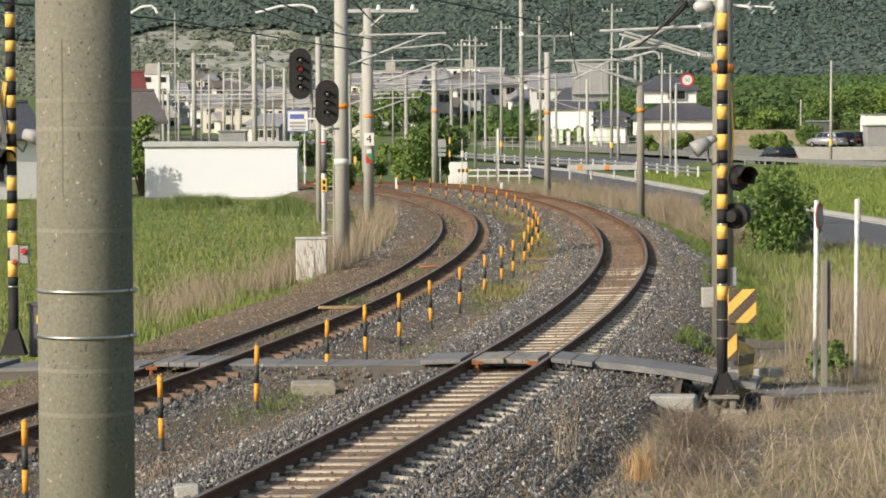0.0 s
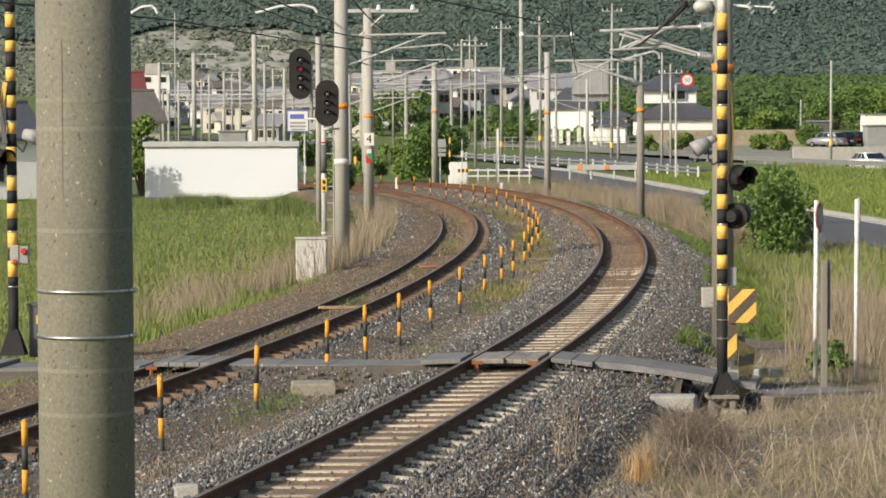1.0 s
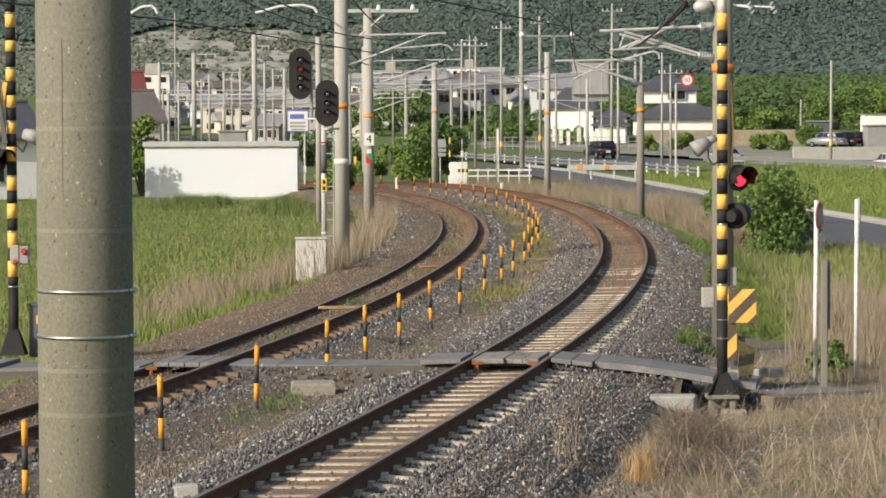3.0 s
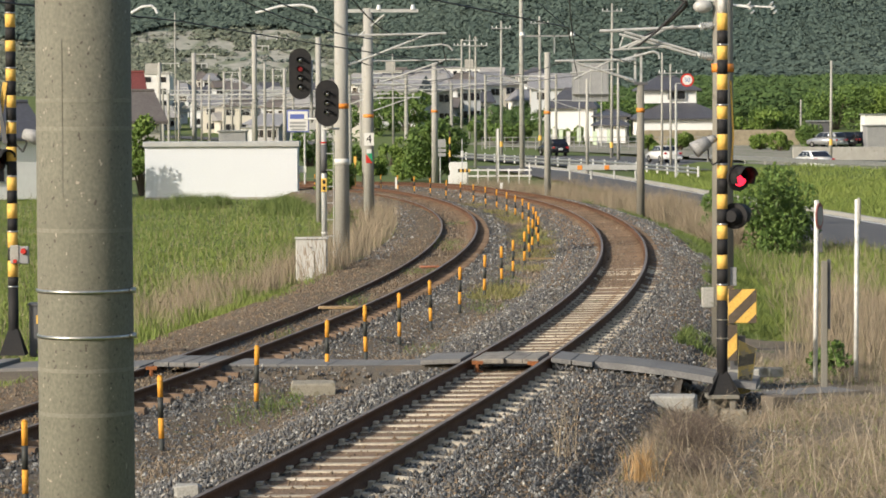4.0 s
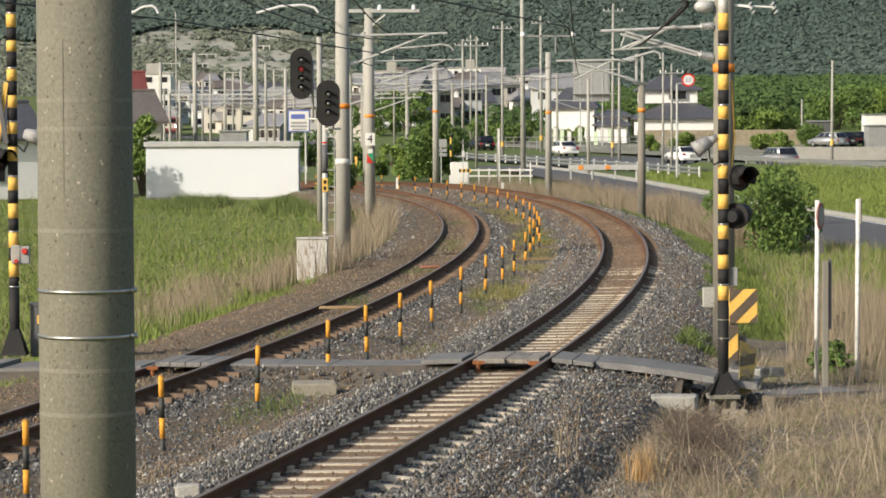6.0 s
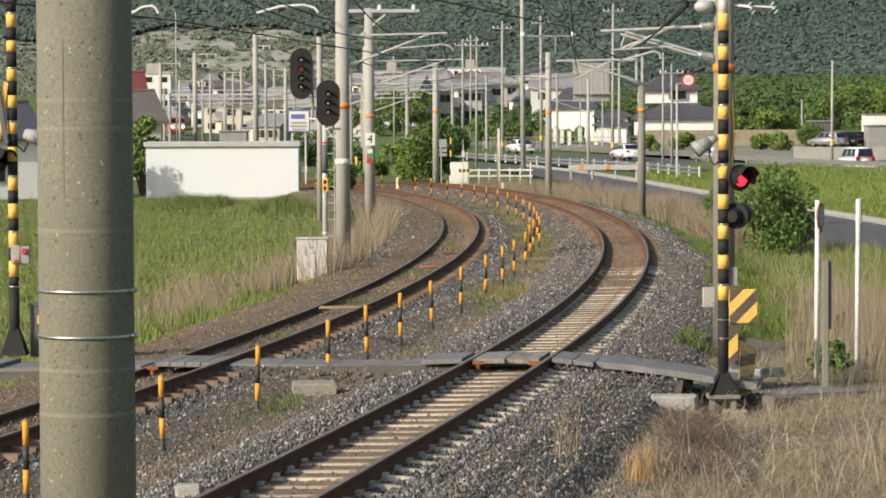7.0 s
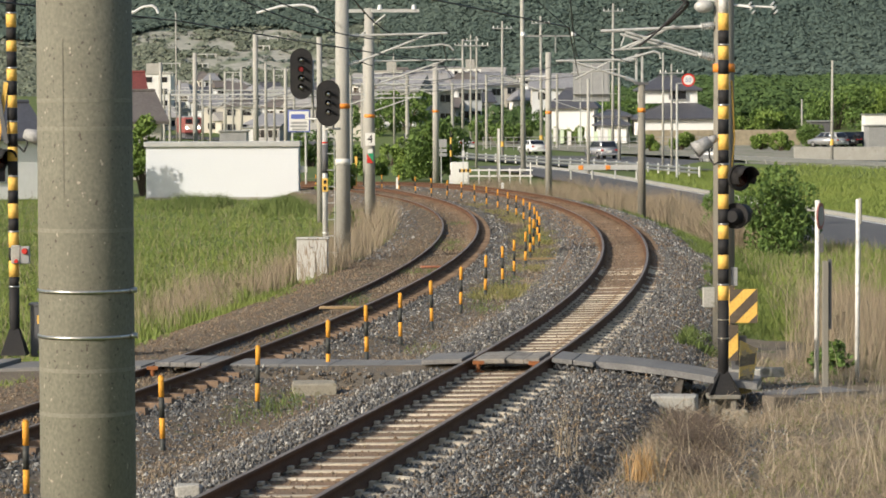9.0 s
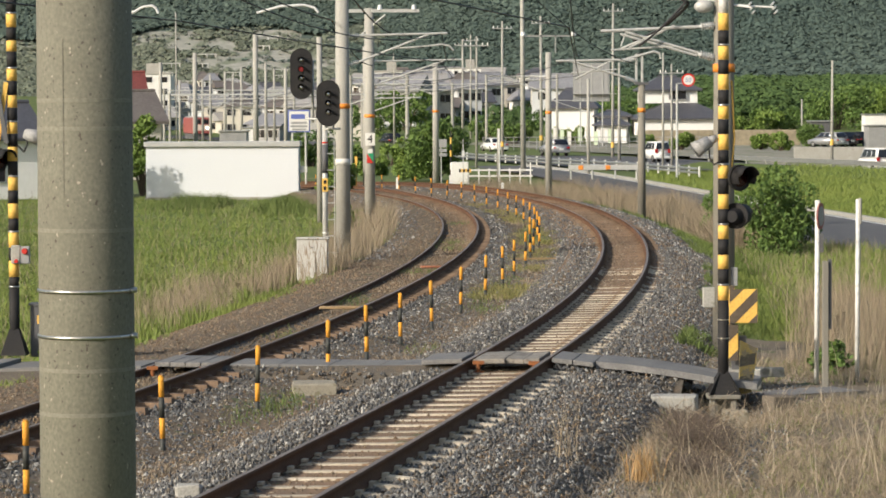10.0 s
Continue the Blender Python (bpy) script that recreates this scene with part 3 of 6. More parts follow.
def crossing_right():
    t = thing("crossing_signal", pose(3.92, 39.6, -.47), "yellow and black striped level-crossing signal with red flashing lamps", "crossing signal")
    k = .47
    striped_pole(t, [z + k for z in [4.87, 4.63, 4.43, 4.22, 4.02, 3.80, 3.59, 3.39, 3.18, 2.96, 2.76, 2.56, 2.34, 2.13, 1.92, 1.71, 1.49, 1.29, 1.07, .85]], .075, .0)
    bm = B()
    rod(bm, (0, 0, 5.34), (0, 0, 5.75), .07, .07, 16)
    smooth(part("pole_top", bm, M_WHITE, t, "white upper pole section"))
    bm = B()
    for a, b in (((-.23, -.23), (.23, .23)), ((.23, -.23), (-.23, .23))):
        v = [bm.verts.new((a[0], a[1], 0)), bm.verts.new((b[0], b[1], 0)), bm.verts.new((b[0] * .3, b[1] * .3, .3)), bm.verts.new((a[0] * .3, a[1] * .3, .3))]
        f = bm.faces.new(v)
        r = bmesh.ops.extrude_face_region(bm, geom=[f])
        bmesh.ops.translate(bm, verts=[g for g in r["geom"] if isinstance(g, bmesh.types.BMVert)], vec=(.012, -.012, 0))
    bmesh.ops.recalc_face_normals(bm, faces=bm.faces)
    part("foot_gusset", bm, M_BLK, t)
    bm = B()
    rod(bm, (0, 0, 0), (0, 0, .32), .24, .09, 4)
    bm.transform(Matrix.Rotation(PI / 4, 4, "Z"))
    part("foot", bm, M_BLK, t)
    bm = B()
    box(bm, (0, 0, -.03), (.46, .4, .06), bev=.01)
    box(bm, (-.16, -.1, -.2), (.08, .1, .3), bev=.01)
    box(bm, (.14, -.1, -.2), (.08, .1, .3), bev=.01)
    box(bm, (-.01, .1, -.25), (.34, .12, .4))
    part("concrete_footing", bm, M_CONC, t)
    bm = B()
    box(bm, (.15, -.15, -.46), (.36, .36, .5), bev=.02)
    part("footing_block", bm, M_TROUGH, t)
    for bz in (1.04, .78):
        bm = B()
        rod(bm, (0, 0, bz + .0), (0, 0, bz + .014), .081, .081, 20)
        part("clamp", bm, M_BAND, t, "thin steel clamp")
    bm = B()
    box(bm, (-.2, .02, 1.36), (.17, .14, .28), bev=.01)
    part("junction_box", bm, M_CONCL, t, "beige metal junction box")
    bm = B()
    box(bm, (.16, .05, 1.65), (.09, .05, .26), bev=.004)
    part("plate", bm, M_GREY, t, "small blank grey plate")
    bm = B()
    rod(bm, (0, 0, 2.99), (.23, .02, 3.0), .02)
    rod(bm, (0, 0, 2.55), (.2, .06, 2.52), .02)
    rod(bm, (0, 0, 3.55), (-.2, .0, 3.62), .02)
    tube(bm, [(-.02, -.08, 3.3), (-.14, -.1, 3.22), (-.2, -.06, 3.32), (-.2, 0, 3.5)], .012)
    part("lamp_bracket", bm, M_BLK, t)
    m = lamp(t, (.235, -.02, 3.04), .55)
    lamp(t, (.2, .1, 2.5), PI - .45)
    # speaker horn
    bm = B()
    rod(bm, (-.1, 0, 3.6), (-.2, -.02, 3.55), .05, .07, 16)
    rod(bm, (-.2, -.02, 3.55), (-.4, -.05, 3.43), .085, .12, 20)
    smooth(part("speaker_horn", bm, M_GREY, t, "grey weatherproof loudspeaker horn"))
    bm = B()
    tube(bm, [(.12, .05, 4.4), (.16, .05, 3.6), (.12, .05, 3.1)], .014)
    part("conduit", bm, M_YELL, t, "thin yellow cable conduit")
    # lit insert, turned towards or away from the glass
    bm = B()
    r = .12
    vs = [bm.verts.new((r * math.cos(a), -.012, r * math.sin(a))) for a in np.linspace(PI * .72, PI * 1.9, 18)]
    bm.faces.new(vs[::-1])
    bm2 = bm
    e = bmesh.ops.extrude_face_region(bm2, geom=bm2.faces[:])
    bmesh.ops.translate(bm2, verts=[g for g in e["geom"] if isinstance(g, bmesh.types.BMVert)], vec=(0, .003, 0))
    bmesh.ops.recalc_face_normals(bm2, faces=bm2.faces)
    lit = part("lit_lens", bm2, M_LENS_ON, t, "glowing red half of the lamp lens")
    lit.matrix_basis = m
    return lit, m


LIT, LIT_AT = crossing_right()


def crossing_left():
    t = thing("crossing_signal", pose(-6.62, 43.4, -.2), "yellow and black striped crossing signal beside a dark cabinet", "crossing signal")
    k = .2
    striped_pole(t, [z + k for z in [5.5, 5.28, 5.05, 4.83, 4.63, 4.46, 4.21, 4.01, 3.79, 3.60, 3.39, 3.2, 3.0, 2.78, 2.55, 2.33, 2.13, 1.9, 1.7, 1.45, 1.25, 1.0, .85]], .078, .0)
    bm = B()
    rod(bm, (0, 0, 0), (0, 0, .4), .28, .1, 4)
    bm.transform(Matrix.Rotation(PI / 4, 4, "Z"))
    part("foot", bm, M_BLK, t)
    bm = B()
    box(bm, (.05, -.1, 1.55), (.14, .12, .28), bev=.01)
    part("control_box", bm, M_CONCL, t, "beige push-button box")
    bm = B()
    box(bm, (.19, -.1, 1.54), (.14, .1, .27), bev=.01)
    part("control_box", bm, M_GREY, t, "grey push-button box")
    bm = B()
    rod(bm, (.19, -.15, 1.6), (.19, -.2, 1.6), .05, .04, 16)
    rod(bm, (.06, -.16, 1.45), (.06, -.2, 1.45), .03, .03, 12)
    part("button", bm, M_RED, t, "round red emergency button")
    bm = B()
    rod(bm, (.2, -.05, 3.4), (.45, -.1, 3.33), .08, .13, 18)
    smooth(part("speaker_horn", bm, M_GREY, t, "grey loudspeaker horn"))
    bm = B()
    tube(bm, [(.05, 0, 3.25), (.18, -.05, 3.12), (.24, -.05, 3.25), (.2, -.05, 3.4)], .015)
    part("cable", bm, M_WIRE, t)
    for tilt in (-.16, .16):
        bm = B()
        box(bm, (0, 0, 0), (.075, .025, .95), bev=.006)
        bm.transform(Matrix.Translation((-.15, -.09 + tilt * .15, 3.72)) @ Matrix.Rotation(tilt, 4, "Y"))
        part("crossbuck_arm", bm, M_YELL if tilt > 0 else M_DGREY, t, "crossing sign arm seen nearly edge-on")
    lamp(t, (-.2, -.05, 3.0), .9)
    c = thing("signal_cabinet", pose(-6.1, 43.7, -.25), "dark grey metal equipment cabinet with yellow sticker", "cabinet")
    bm = B()
    box(bm, (0, 0, .4), (.6, .35, .8), bev=.015)
    box(bm, (0, 0, .81), (.64, .39, .03))
    part("body", bm, M_DGREY, c)
    bm = B()
    box(bm, (-.13, -.18, .58), (.12, .006, .13))
    part("sticker", bm, M_YELL, c, "small yellow warning sticker")
    return t


crossing_left()


# ---------------------------------------------------------------- railway colour-light signals
def signal_mast():
    t = thing("railway_signal", pose(-3.023, 71.8, -.67), "railway light signal with two black oval heads on a grey mast", "railway signal")

    def head(x, z, n, w, red=None):
        h = .36 if n == 4 else .29
        bm = B()
        pts = [(math.cos(a) * w, math.sin(a) * w + (h if math.sin(a) >= 0 else -h)) for a in np.linspace(0, 2 * PI, 32, endpoint=False)]
        vs = [bm.verts.new((x + a, 0, z + b)) for a, b in pts]
        f = bm.faces.new(vs)
        e = bmesh.ops.extrude_face_region(bm, geom=[f])
        bmesh.ops.translate(bm, verts=[g for g in e["geom"] if isinstance(g, bmesh.types.BMVert)], vec=(0, -.02, 0))
        bmesh.ops.recalc_face_normals(bm, faces=bm.faces)
        box(bm, (x, .12, z), (w * 1.1, .2, 2 * h + .3))
        hd = part("signal_head", bm, M_BLK, t, "black oval backboard")
        for i in range(n):
            zz = z + .115 * (n - 1) - i * .23
            bm = B()
            ring = []
            for k in range(13):
                a = -.3 + (PI + .6) * k / 12
                ring.append([bm.verts.new((x + r * math.cos(a), y, zz + r * math.sin(a))) for r, y in ((.085, -.02), (.085, -.14), (.093, -.14), (.093, -.02))])
            for p, q in zip(ring[:-1], ring[1:]):
                for j in range(4):
                    bm.faces.new((p[j], p[(j + 1) % 4], q[(j + 1) % 4], q[j]))
            smooth(part("hood", bm, M_BLK, hd))
            bm = B()
            bmesh.ops.create_uvsphere(bm, u_segments=14, v_segments=8, radius=.06, matrix=Matrix.Translation((x, -.02, zz)) @ Matrix.Diagonal((1, .45, 1, 1)))
            smooth(part("lens", bm, M_SIGRED if red == i else M_LENS_CLR, hd, "faintly glowing red lens" if red == i else "clear unlit lens"))

    head(-.58, 5.15, 4, .285, 1)
    head(.1, 4.4, 3, .3)
    bm = B()
    rod(bm, (0, .15, 0), (0, .15, 4.1), .07, .07, 16)
    rod(bm, (-.3, .15, 3.9), (-.3, .15, 5.5), .035)
    rod(bm, (-.5, .1, 4.0), (.3, .1, 4.0), .025)
    rod(bm, (0, .1, 3.75), (.4, .1, 3.75), .025)
    smooth(part("mast", bm, M_GALV, t))
    bm = B()
    for k in range(9):
        z = .6 + k * .42
        rod(bm, (.05, .1, z), (.25, .1, z), .014, .014, 6)
    rod(bm, (.24, .1, .3), (.24, .1, 4.0), .012, .012, 6)
    part("ladder", bm, M_GALV, t)
    bm = B()
    rod(bm, (0, .15, 2.62), (0, .15, 3.35), .078, .078, 16)
    smooth(part("sleeve", bm, M_DGREY, t, "dark grey mast sleeve"))
    bm = B()
    box(bm, (.0, .06, 2.32), (.14, .015, .34), bev=.004)
    pl = part("number_plate", bm, M_YELL, t, "yellow plate with dark marks")
    for z in (2.40, 2.24):
        bm = B()
        box(bm, (0, .048, z), (.07, .006, .09))
        part("mark", bm, M_BLK, pl)
    for z, m_ in ((3.4, M_RED), (2.66, M_BLK), (1.1, M_WHITE)):
        bm = B()
        rod(bm, (0, .15, z - .02), (0, .15, z + .02), .08, .08, 16)
        part("band", bm, m_, t)
    b = thing("relay_box", pose(-3.24, 69.6, -.62), "pale concrete equipment box with rust streaks in dry grass", "equipment box")
    bm = B()
    box(bm, (0, 0, .5), (.76, .5, 1.02), bev=.02)
    box(bm, (0, 0, 1.02), (.82, .56, .04), bev=.01)
    part("body", bm, M_RELAY, b)
    bm = B()
    box(bm, (0, -.256, .8), (.06, .01, .03))
    part("handle", bm, M_DGREY, b)
    return t


M_RELAY = mat("streaked_pale_paint", (.62, .61, .57), (.5, .49, .45), 3, .85, bump=.2, fine=18, spot=(.25, .2, .15), spot_at=.54, stretch=(3, 3, .5))
signal_mast()


def flat_text(body, size, material, parent, m, name="lettering"):
    c = bpy.data.curves.new(name, "FONT")
    c.body, c.size, c.extrude, c.align_x, c.align_y = body, size, .002, "CENTER", "CENTER"
    c.materials.append(material)
    o = new(name, c)
    o.parent = parent
    o.matrix_basis = m @ pose(0, 0, 0, 90, 0, 0)
    return o


# plates on the pole with the number
bm = B()
box(bm, (.02, -.2, 3.39), (.36, .015, .46), bev=.004)
plate = part("number_board", bm, M_WHITE, pole4, "white board with a black numeral")
flat_text("4", .42, M_BLK, plate, Matrix.Translation((.02, -.212, 3.39)))
bm = B()
box(bm, (.02, -.195, 2.95), (.18, .012, .16), bev=.004)
part("small_plate", bm, M_WHITE, pole4, "small white plate")
for tri, m_ in ((((-.12, 2.52), (.12, 2.52), (-.12, 2.86)), M_RED), (((.12, 2.56), (.12, 2.88), (-.10, 2.88)), M_GREENP)):
    bm = B()
    f = bm.faces.new([bm.verts.new((x + .02, -.2, z)) for x, z in tri])
    e = bmesh.ops.extrude_face_region(bm, geom=[f])
    bmesh.ops.translate(bm, verts=[g for g in e["geom"] if isinstance(g, bmesh.types.BMVert)], vec=(0, .006, 0))
    bmesh.ops.recalc_face_normals(bm, faces=bm.faces)
    part("marker_triangle", bm, m_, pole4, "painted marker triangle")


# ---------------------------------------------------------------- striped guard plates, posts and slabs near the crossing
def striped_board(parent, x0, x1, z0, z1, y, name, step=.17, bev=.03):
    bm = B()
    box(bm, ((x0 + x1) / 2, y, (z0 + z1) / 2), (x1 - x0, .02, z1 - z0), bev=.008)
    b = part(name, bm, M_YELL, parent)
    k = x0 - (z1 - z0) + .02
    while k < x1:
        bm = B()
        # slanting dark stripe clipped to the board
        pts = []
        for a, z in ((k, z0), (k + step * .5, z0), (k + step * .5 + (z1 - z0), z1), (k + (z1 - z0), z1)):
            pts.append(Vector((a, y - .0125, z)))
        f = bm.faces.new([bm.verts.new(p) for p in pts])
        for co, no in (((x0 + .004, 0, 0), (-1, 0, 0)), ((x1 - .004, 0, 0), (1, 0, 0))):
            bmesh.ops.bisect_plane(bm, geom=bm.verts[:] + bm.edges[:] + bm.faces[:], plane_co=co, plane_no=no, clear_outer=True)
        if bm.faces:
            e = bmesh.ops.extrude_face_region(bm, geom=bm.faces[:])
            bmesh.ops.translate(bm, verts=[g for g in e["geom"] if isinstance(g, bmesh.types.BMVert)], vec=(0, .004, 0))
            bmesh.ops.recalc_face_normals(bm, faces=bm.faces)
            part("dark_stripe", bm, M_BARK, b, "dark brown slanting stripe")
        else:
            bm.free()
        k += step
    return b


M_OLDYEL = mat("faded_yellow_paint", (.5, .38, .12), (.42, .33, .14), 6, .8, bump=.2, fine=40, spot=(.25, .22, .15), spot_at=.52)
M_OLDBLK = mat("worn_dark_paint", (.1, .095, .08), (.16, .145, .11), 6, .85, bump=.2, fine=40, spot=(.25, .22, .15), spot_at=.55)


def guard():
    t = thing("crossing_guard", pose(4.22, 41.6, -.62), "bent yellow and dark striped guard plates on a post", "guard plate")
    bm = B()
    box(bm, (-.12, .1, 1.0), (.09, .09, 2.0), bev=.01)
    part("post", bm, M_DGREY, t)
    striped_board(t, -.1, .07, 1.12, 1.55, .0, "side_plate", .36)
    striped_board(t, -.02, .40, 1.0, 1.5, -.06, "large_plate", .38)
    striped_board(t, -.03, .12, .44, .98, -.02, "lower_plate", .5)
    bm = B()
    box(bm, (.14, .1, .55), (.22, .06, .5))
    part("backing", bm, M_DGREY, t)
    bm = B()
    vs = [bm.verts.new(p) for p in ((-.05, -1.7, .1), (.13, -1.7, .14), (.22, -1.7, .76), (-.03, -1.7, .88))]
    bm.faces.new(vs)
    e = bmesh.ops.extrude_face_region(bm, geom=bm.faces[:])
    bmesh.ops.translate(bm, verts=[g for g in e["geom"] if isinstance(g, bmesh.types.BMVert)], vec=(0, .05, 0))
    bmesh.ops.recalc_face_normals(bm, faces=bm.faces)
    base = part("base_plate", bm, M_OLDYEL, t, "faded yellow guard plate with worn dark bands")
    for z0, z1 in ((.22, .36), (.5, .66)):
        bm = B()
        w0, w1 = .1 + .145 * z0, .1 + .145 * z1
        vs = [bm.verts.new(p) for p in ((-.045, -1.704, z0), (w0, -1.704, z0 + .04), (w1, -1.704, z1 + .04), (-.035, -1.704, z1))]
        bm.faces.new(vs)
        e = bmesh.ops.extrude_face_region(bm, geom=bm.faces[:])
        bmesh.ops.translate(bm, verts=[g for g in e["geom"] if isinstance(g, bmesh.types.BMVert)], vec=(0, .003, 0))
        bmesh.ops.recalc_face_normals(bm, faces=bm.faces)
        part("worn_band", bm, M_OLDBLK, base)
    g = thing("kerb_block", pose(4.9, 41.9, -.62), "small pale concrete blocks beside the footpath", "concrete block")
    bm = B()
    box(bm, (-.3, .4, .2), (1.0, .12, .14), bev=.01)
    box(bm, (-.25, 0, .15), (.1, .3, .3), bev=.02)
    part("block", bm, M_CONCL, g)


guard()


def round_post(name, x, y, z0, h, r, material, label, cat="post"):
    t = thing(name, pose(x, y, z0, 0, random.uniform(-.3, .3), 0), label, cat)
    bm = B()
    rod(bm, (0, 0, 0), (0, 0, h), r, r, 14)
    smooth(part("shaft", bm, material, t))
    return t


p1 = round_post("sign_post", 5.64, 42.7, -.75, 2.9, .036, M_WHITE, "white steel post with a round sign seen edge-on", "sign post")
bm = B()
rod(bm, (.0, -.02, 0), (.0, .0, 0), .2, .2, 28)
bm.transform(Matrix.Translation((.03, -.04, 2.66)) @ Matrix.Rotation(1.18, 4, "Z"))
part("round_sign", bm, M_FADED, p1, "red-rimmed round sign turned sideways")
bm = B()
rod(bm, (.0, -.026, 0), (.0, -.021, 0), .15, .15, 28)
bm.transform(Matrix.Translation((.03, -.04, 2.66)) @ Matrix.Rotation(1.18, 4, "Z"))
part("sign_face", bm, M_GREY, p1, "dull face of the round sign")
bm = B()
box(bm, (.06, 0, 2.25), (.07, .03, .28))
part("clamp_plate", bm, M_DGREY, p1)
p2 = round_post("white_post", 6.3, 43.0, -.75, 2.9, .034, M_WHITE, "white steel marker post in dry grass", "post")
bm = B()
box(bm, (.03, 0, 2.72), (.05, .1, .4), bev=.015)
part("edge_on_sign", bm, M_CONCL, p2, "cream sign plate seen edge-on")
p3 = thing("concrete_post", pose(5.72, 42.3, -.75), "square grey concrete stake with a dark strip", "post")
bm = B()
box(bm, (0, 0, 1.0), (.09, .09, 2.0), bev=.008)
part("shaft", bm, M_CONC, p3)
bm = B()
box(bm, (.07, .02, 1.5), (.05, .05, 1.05))
part("dark_strip", bm, M_DGREY, p3)


def slab_thing(name, x, y, z, size, rz, material, label):
    t = thing(name, pose(x, y, z, 0, 0, rz), label, "concrete slab")
    bm = B()
    box(bm, (0, 0, size[2] / 2), size, bev=.02)
    for v in bm.verts:
        v.co += Vector((random.uniform(-.012, .012), random.uniform(-.012, .012), random.uniform(-.008, .008)))
    part("block", bm, material, t)
    return t


M_SCRAP = mat("orange_scrap", (.55, .2, .1), (.42, .16, .08), 8, .8, bump=.2, fine=40, spot=(.25, .12, .07), spot_at=.6)
slab_thing("concrete_slab", -1.82, 39.3, -.45, (.62, .5, .2), 4, M_TROUGH, "pale concrete trough cover lying on the ballast")
slab_thing("stone_slab", 3.1, 38.0, -.62, (.62, .45, .3), -8, M_CONCL, "broken pale concrete slab at the ballast edge")
slab_thing("rusty_sheet", -.33, 68.8, -.29, (.5, .35, .04), 6, M_SCRAP, "rusty orange scrap sheet lying in the far track")
slab_thing("kilometre_stone", -2.46, 27.0, -.55, (.25, .22, .5), 3, M_CONCL, "stubby white concrete marker stone beside the rail")
slab_thing("rubble_stone", 4.65, 39.2, -.75, (.35, .3, .3), 25, M_STONE, "rough grey stone by the footpath")
slab_thing("rubble_stone", 2.95, 37.4, -.75, (.14, .12, .16), 25, M_RWALL, "rough tan stone by the ballast")


# ---------------------------------------------------------------- white shed
def shed():
    t = thing("storage_shed", pose(-11.75, 150, -1.2, 0, 0, 1), "long low white panel shed with a grey flat roof", "shed")
    bm = B()
    box(bm, (0, 1.2, 1.5), (8.1, 2.4, 2.75), bev=.02)
    part("wall", bm, M_SHED, t)
    bm = B()
    box(bm, (0, 1.2, 3.0), (8.3, 2.7, .28), bev=.03)
    part("roof", bm, M_GALV, t, "pale grey flat metal roof")
    bm = B()
    box(bm, (0, 1.2, .1), (8.2, 2.5, .2), bev=.02)
    part("plinth", bm, M_CONCL, t)
    bm = B()
    box(bm, (4.3, .4, 1.65), (.4, .3, .35), bev=.02)
    part("vent_box", bm, M_WHITE, t)
    return t


shed()


# ---------------------------------------------------------------- roads
def ribbon(name, pts, width, z_off, material, label):
    """A road along points (x, y, z)."""
    verts, faces = [], []
    for i, p in enumerate(pts):
        a, b = Vector(pts[max(0, i - 1)]), Vector(pts[min(len(pts) - 1, i + 1)])
        d = (b - a).normalized()
        nrm = Vector((d.y, -d.x, 0)).normalized() * width / 2
        q = Vector(p)
        for k in (-1, 1):
            verts.append((q.x + nrm.x * k, q.y + nrm.y * k, q.z + z_off))
    for i in range(len(pts) - 1):
        faces.append((2 * i, 2 * i + 1, 2 * i + 3, 2 * i + 2))
    return tagged(raw(name, verts, faces, material), label, "road", kind="structure")


ROAD_DIR = Vector((-.267, .964, 0))
LANE0 = Vector((20.3, 235, -1.03))      # a point of the near lane's middle


def lane(sd, off=0.0, z=0.0):
    """A point sd metres along the main road, off metres to its right, with the road's gentle rise."""
    p = LANE0 + ROAD_DIR * sd + Vector((ROAD_DIR.y, -ROAD_DIR.x, 0)) * off
    p.z = -1.03 + .3 * min(1, max(0, sd / 70)) + z
    return p


main_pts = [lane(k, 1.8) for k in range(-160, 400, 20)]
ribbon("road_main", main_pts, 8.2, .06, M_ASPH, "grey asphalt main road running away past the houses")
ribbon("road_edge_line", [lane(k, -1.9) for k in range(-160, 300, 20)], .14, .066, M_WHITE, "white painted road edge line")


def road_sheet(name, rows, material, label, cat="road"):
    """A sheet from rows of (along, [(offset, height), ...]) beside the main road."""
    n = len(rows[0][1])
    verts = [tuple(lane(sd, o, z)) for sd, cross in rows for o, z in cross]
    faces = [(k * n + j, k * n + j + 1, (k + 1) * n + j + 1, (k + 1) * n + j) for k in range(len(rows) - 1) for j in range(n - 1)]
    return tagged(raw(name, verts, faces, material), label, cat, kind="structure")


def edge_off(sd):
    """How far the widened road reaches towards the railway."""
    return -2.2 - 9.4 * min(1, max(0, (sd + 32) / 18))


def rail_off(sd):
    return -12.2 - 3 * (min(33, max(0, -sd - 12)) / 33) ** 1.5


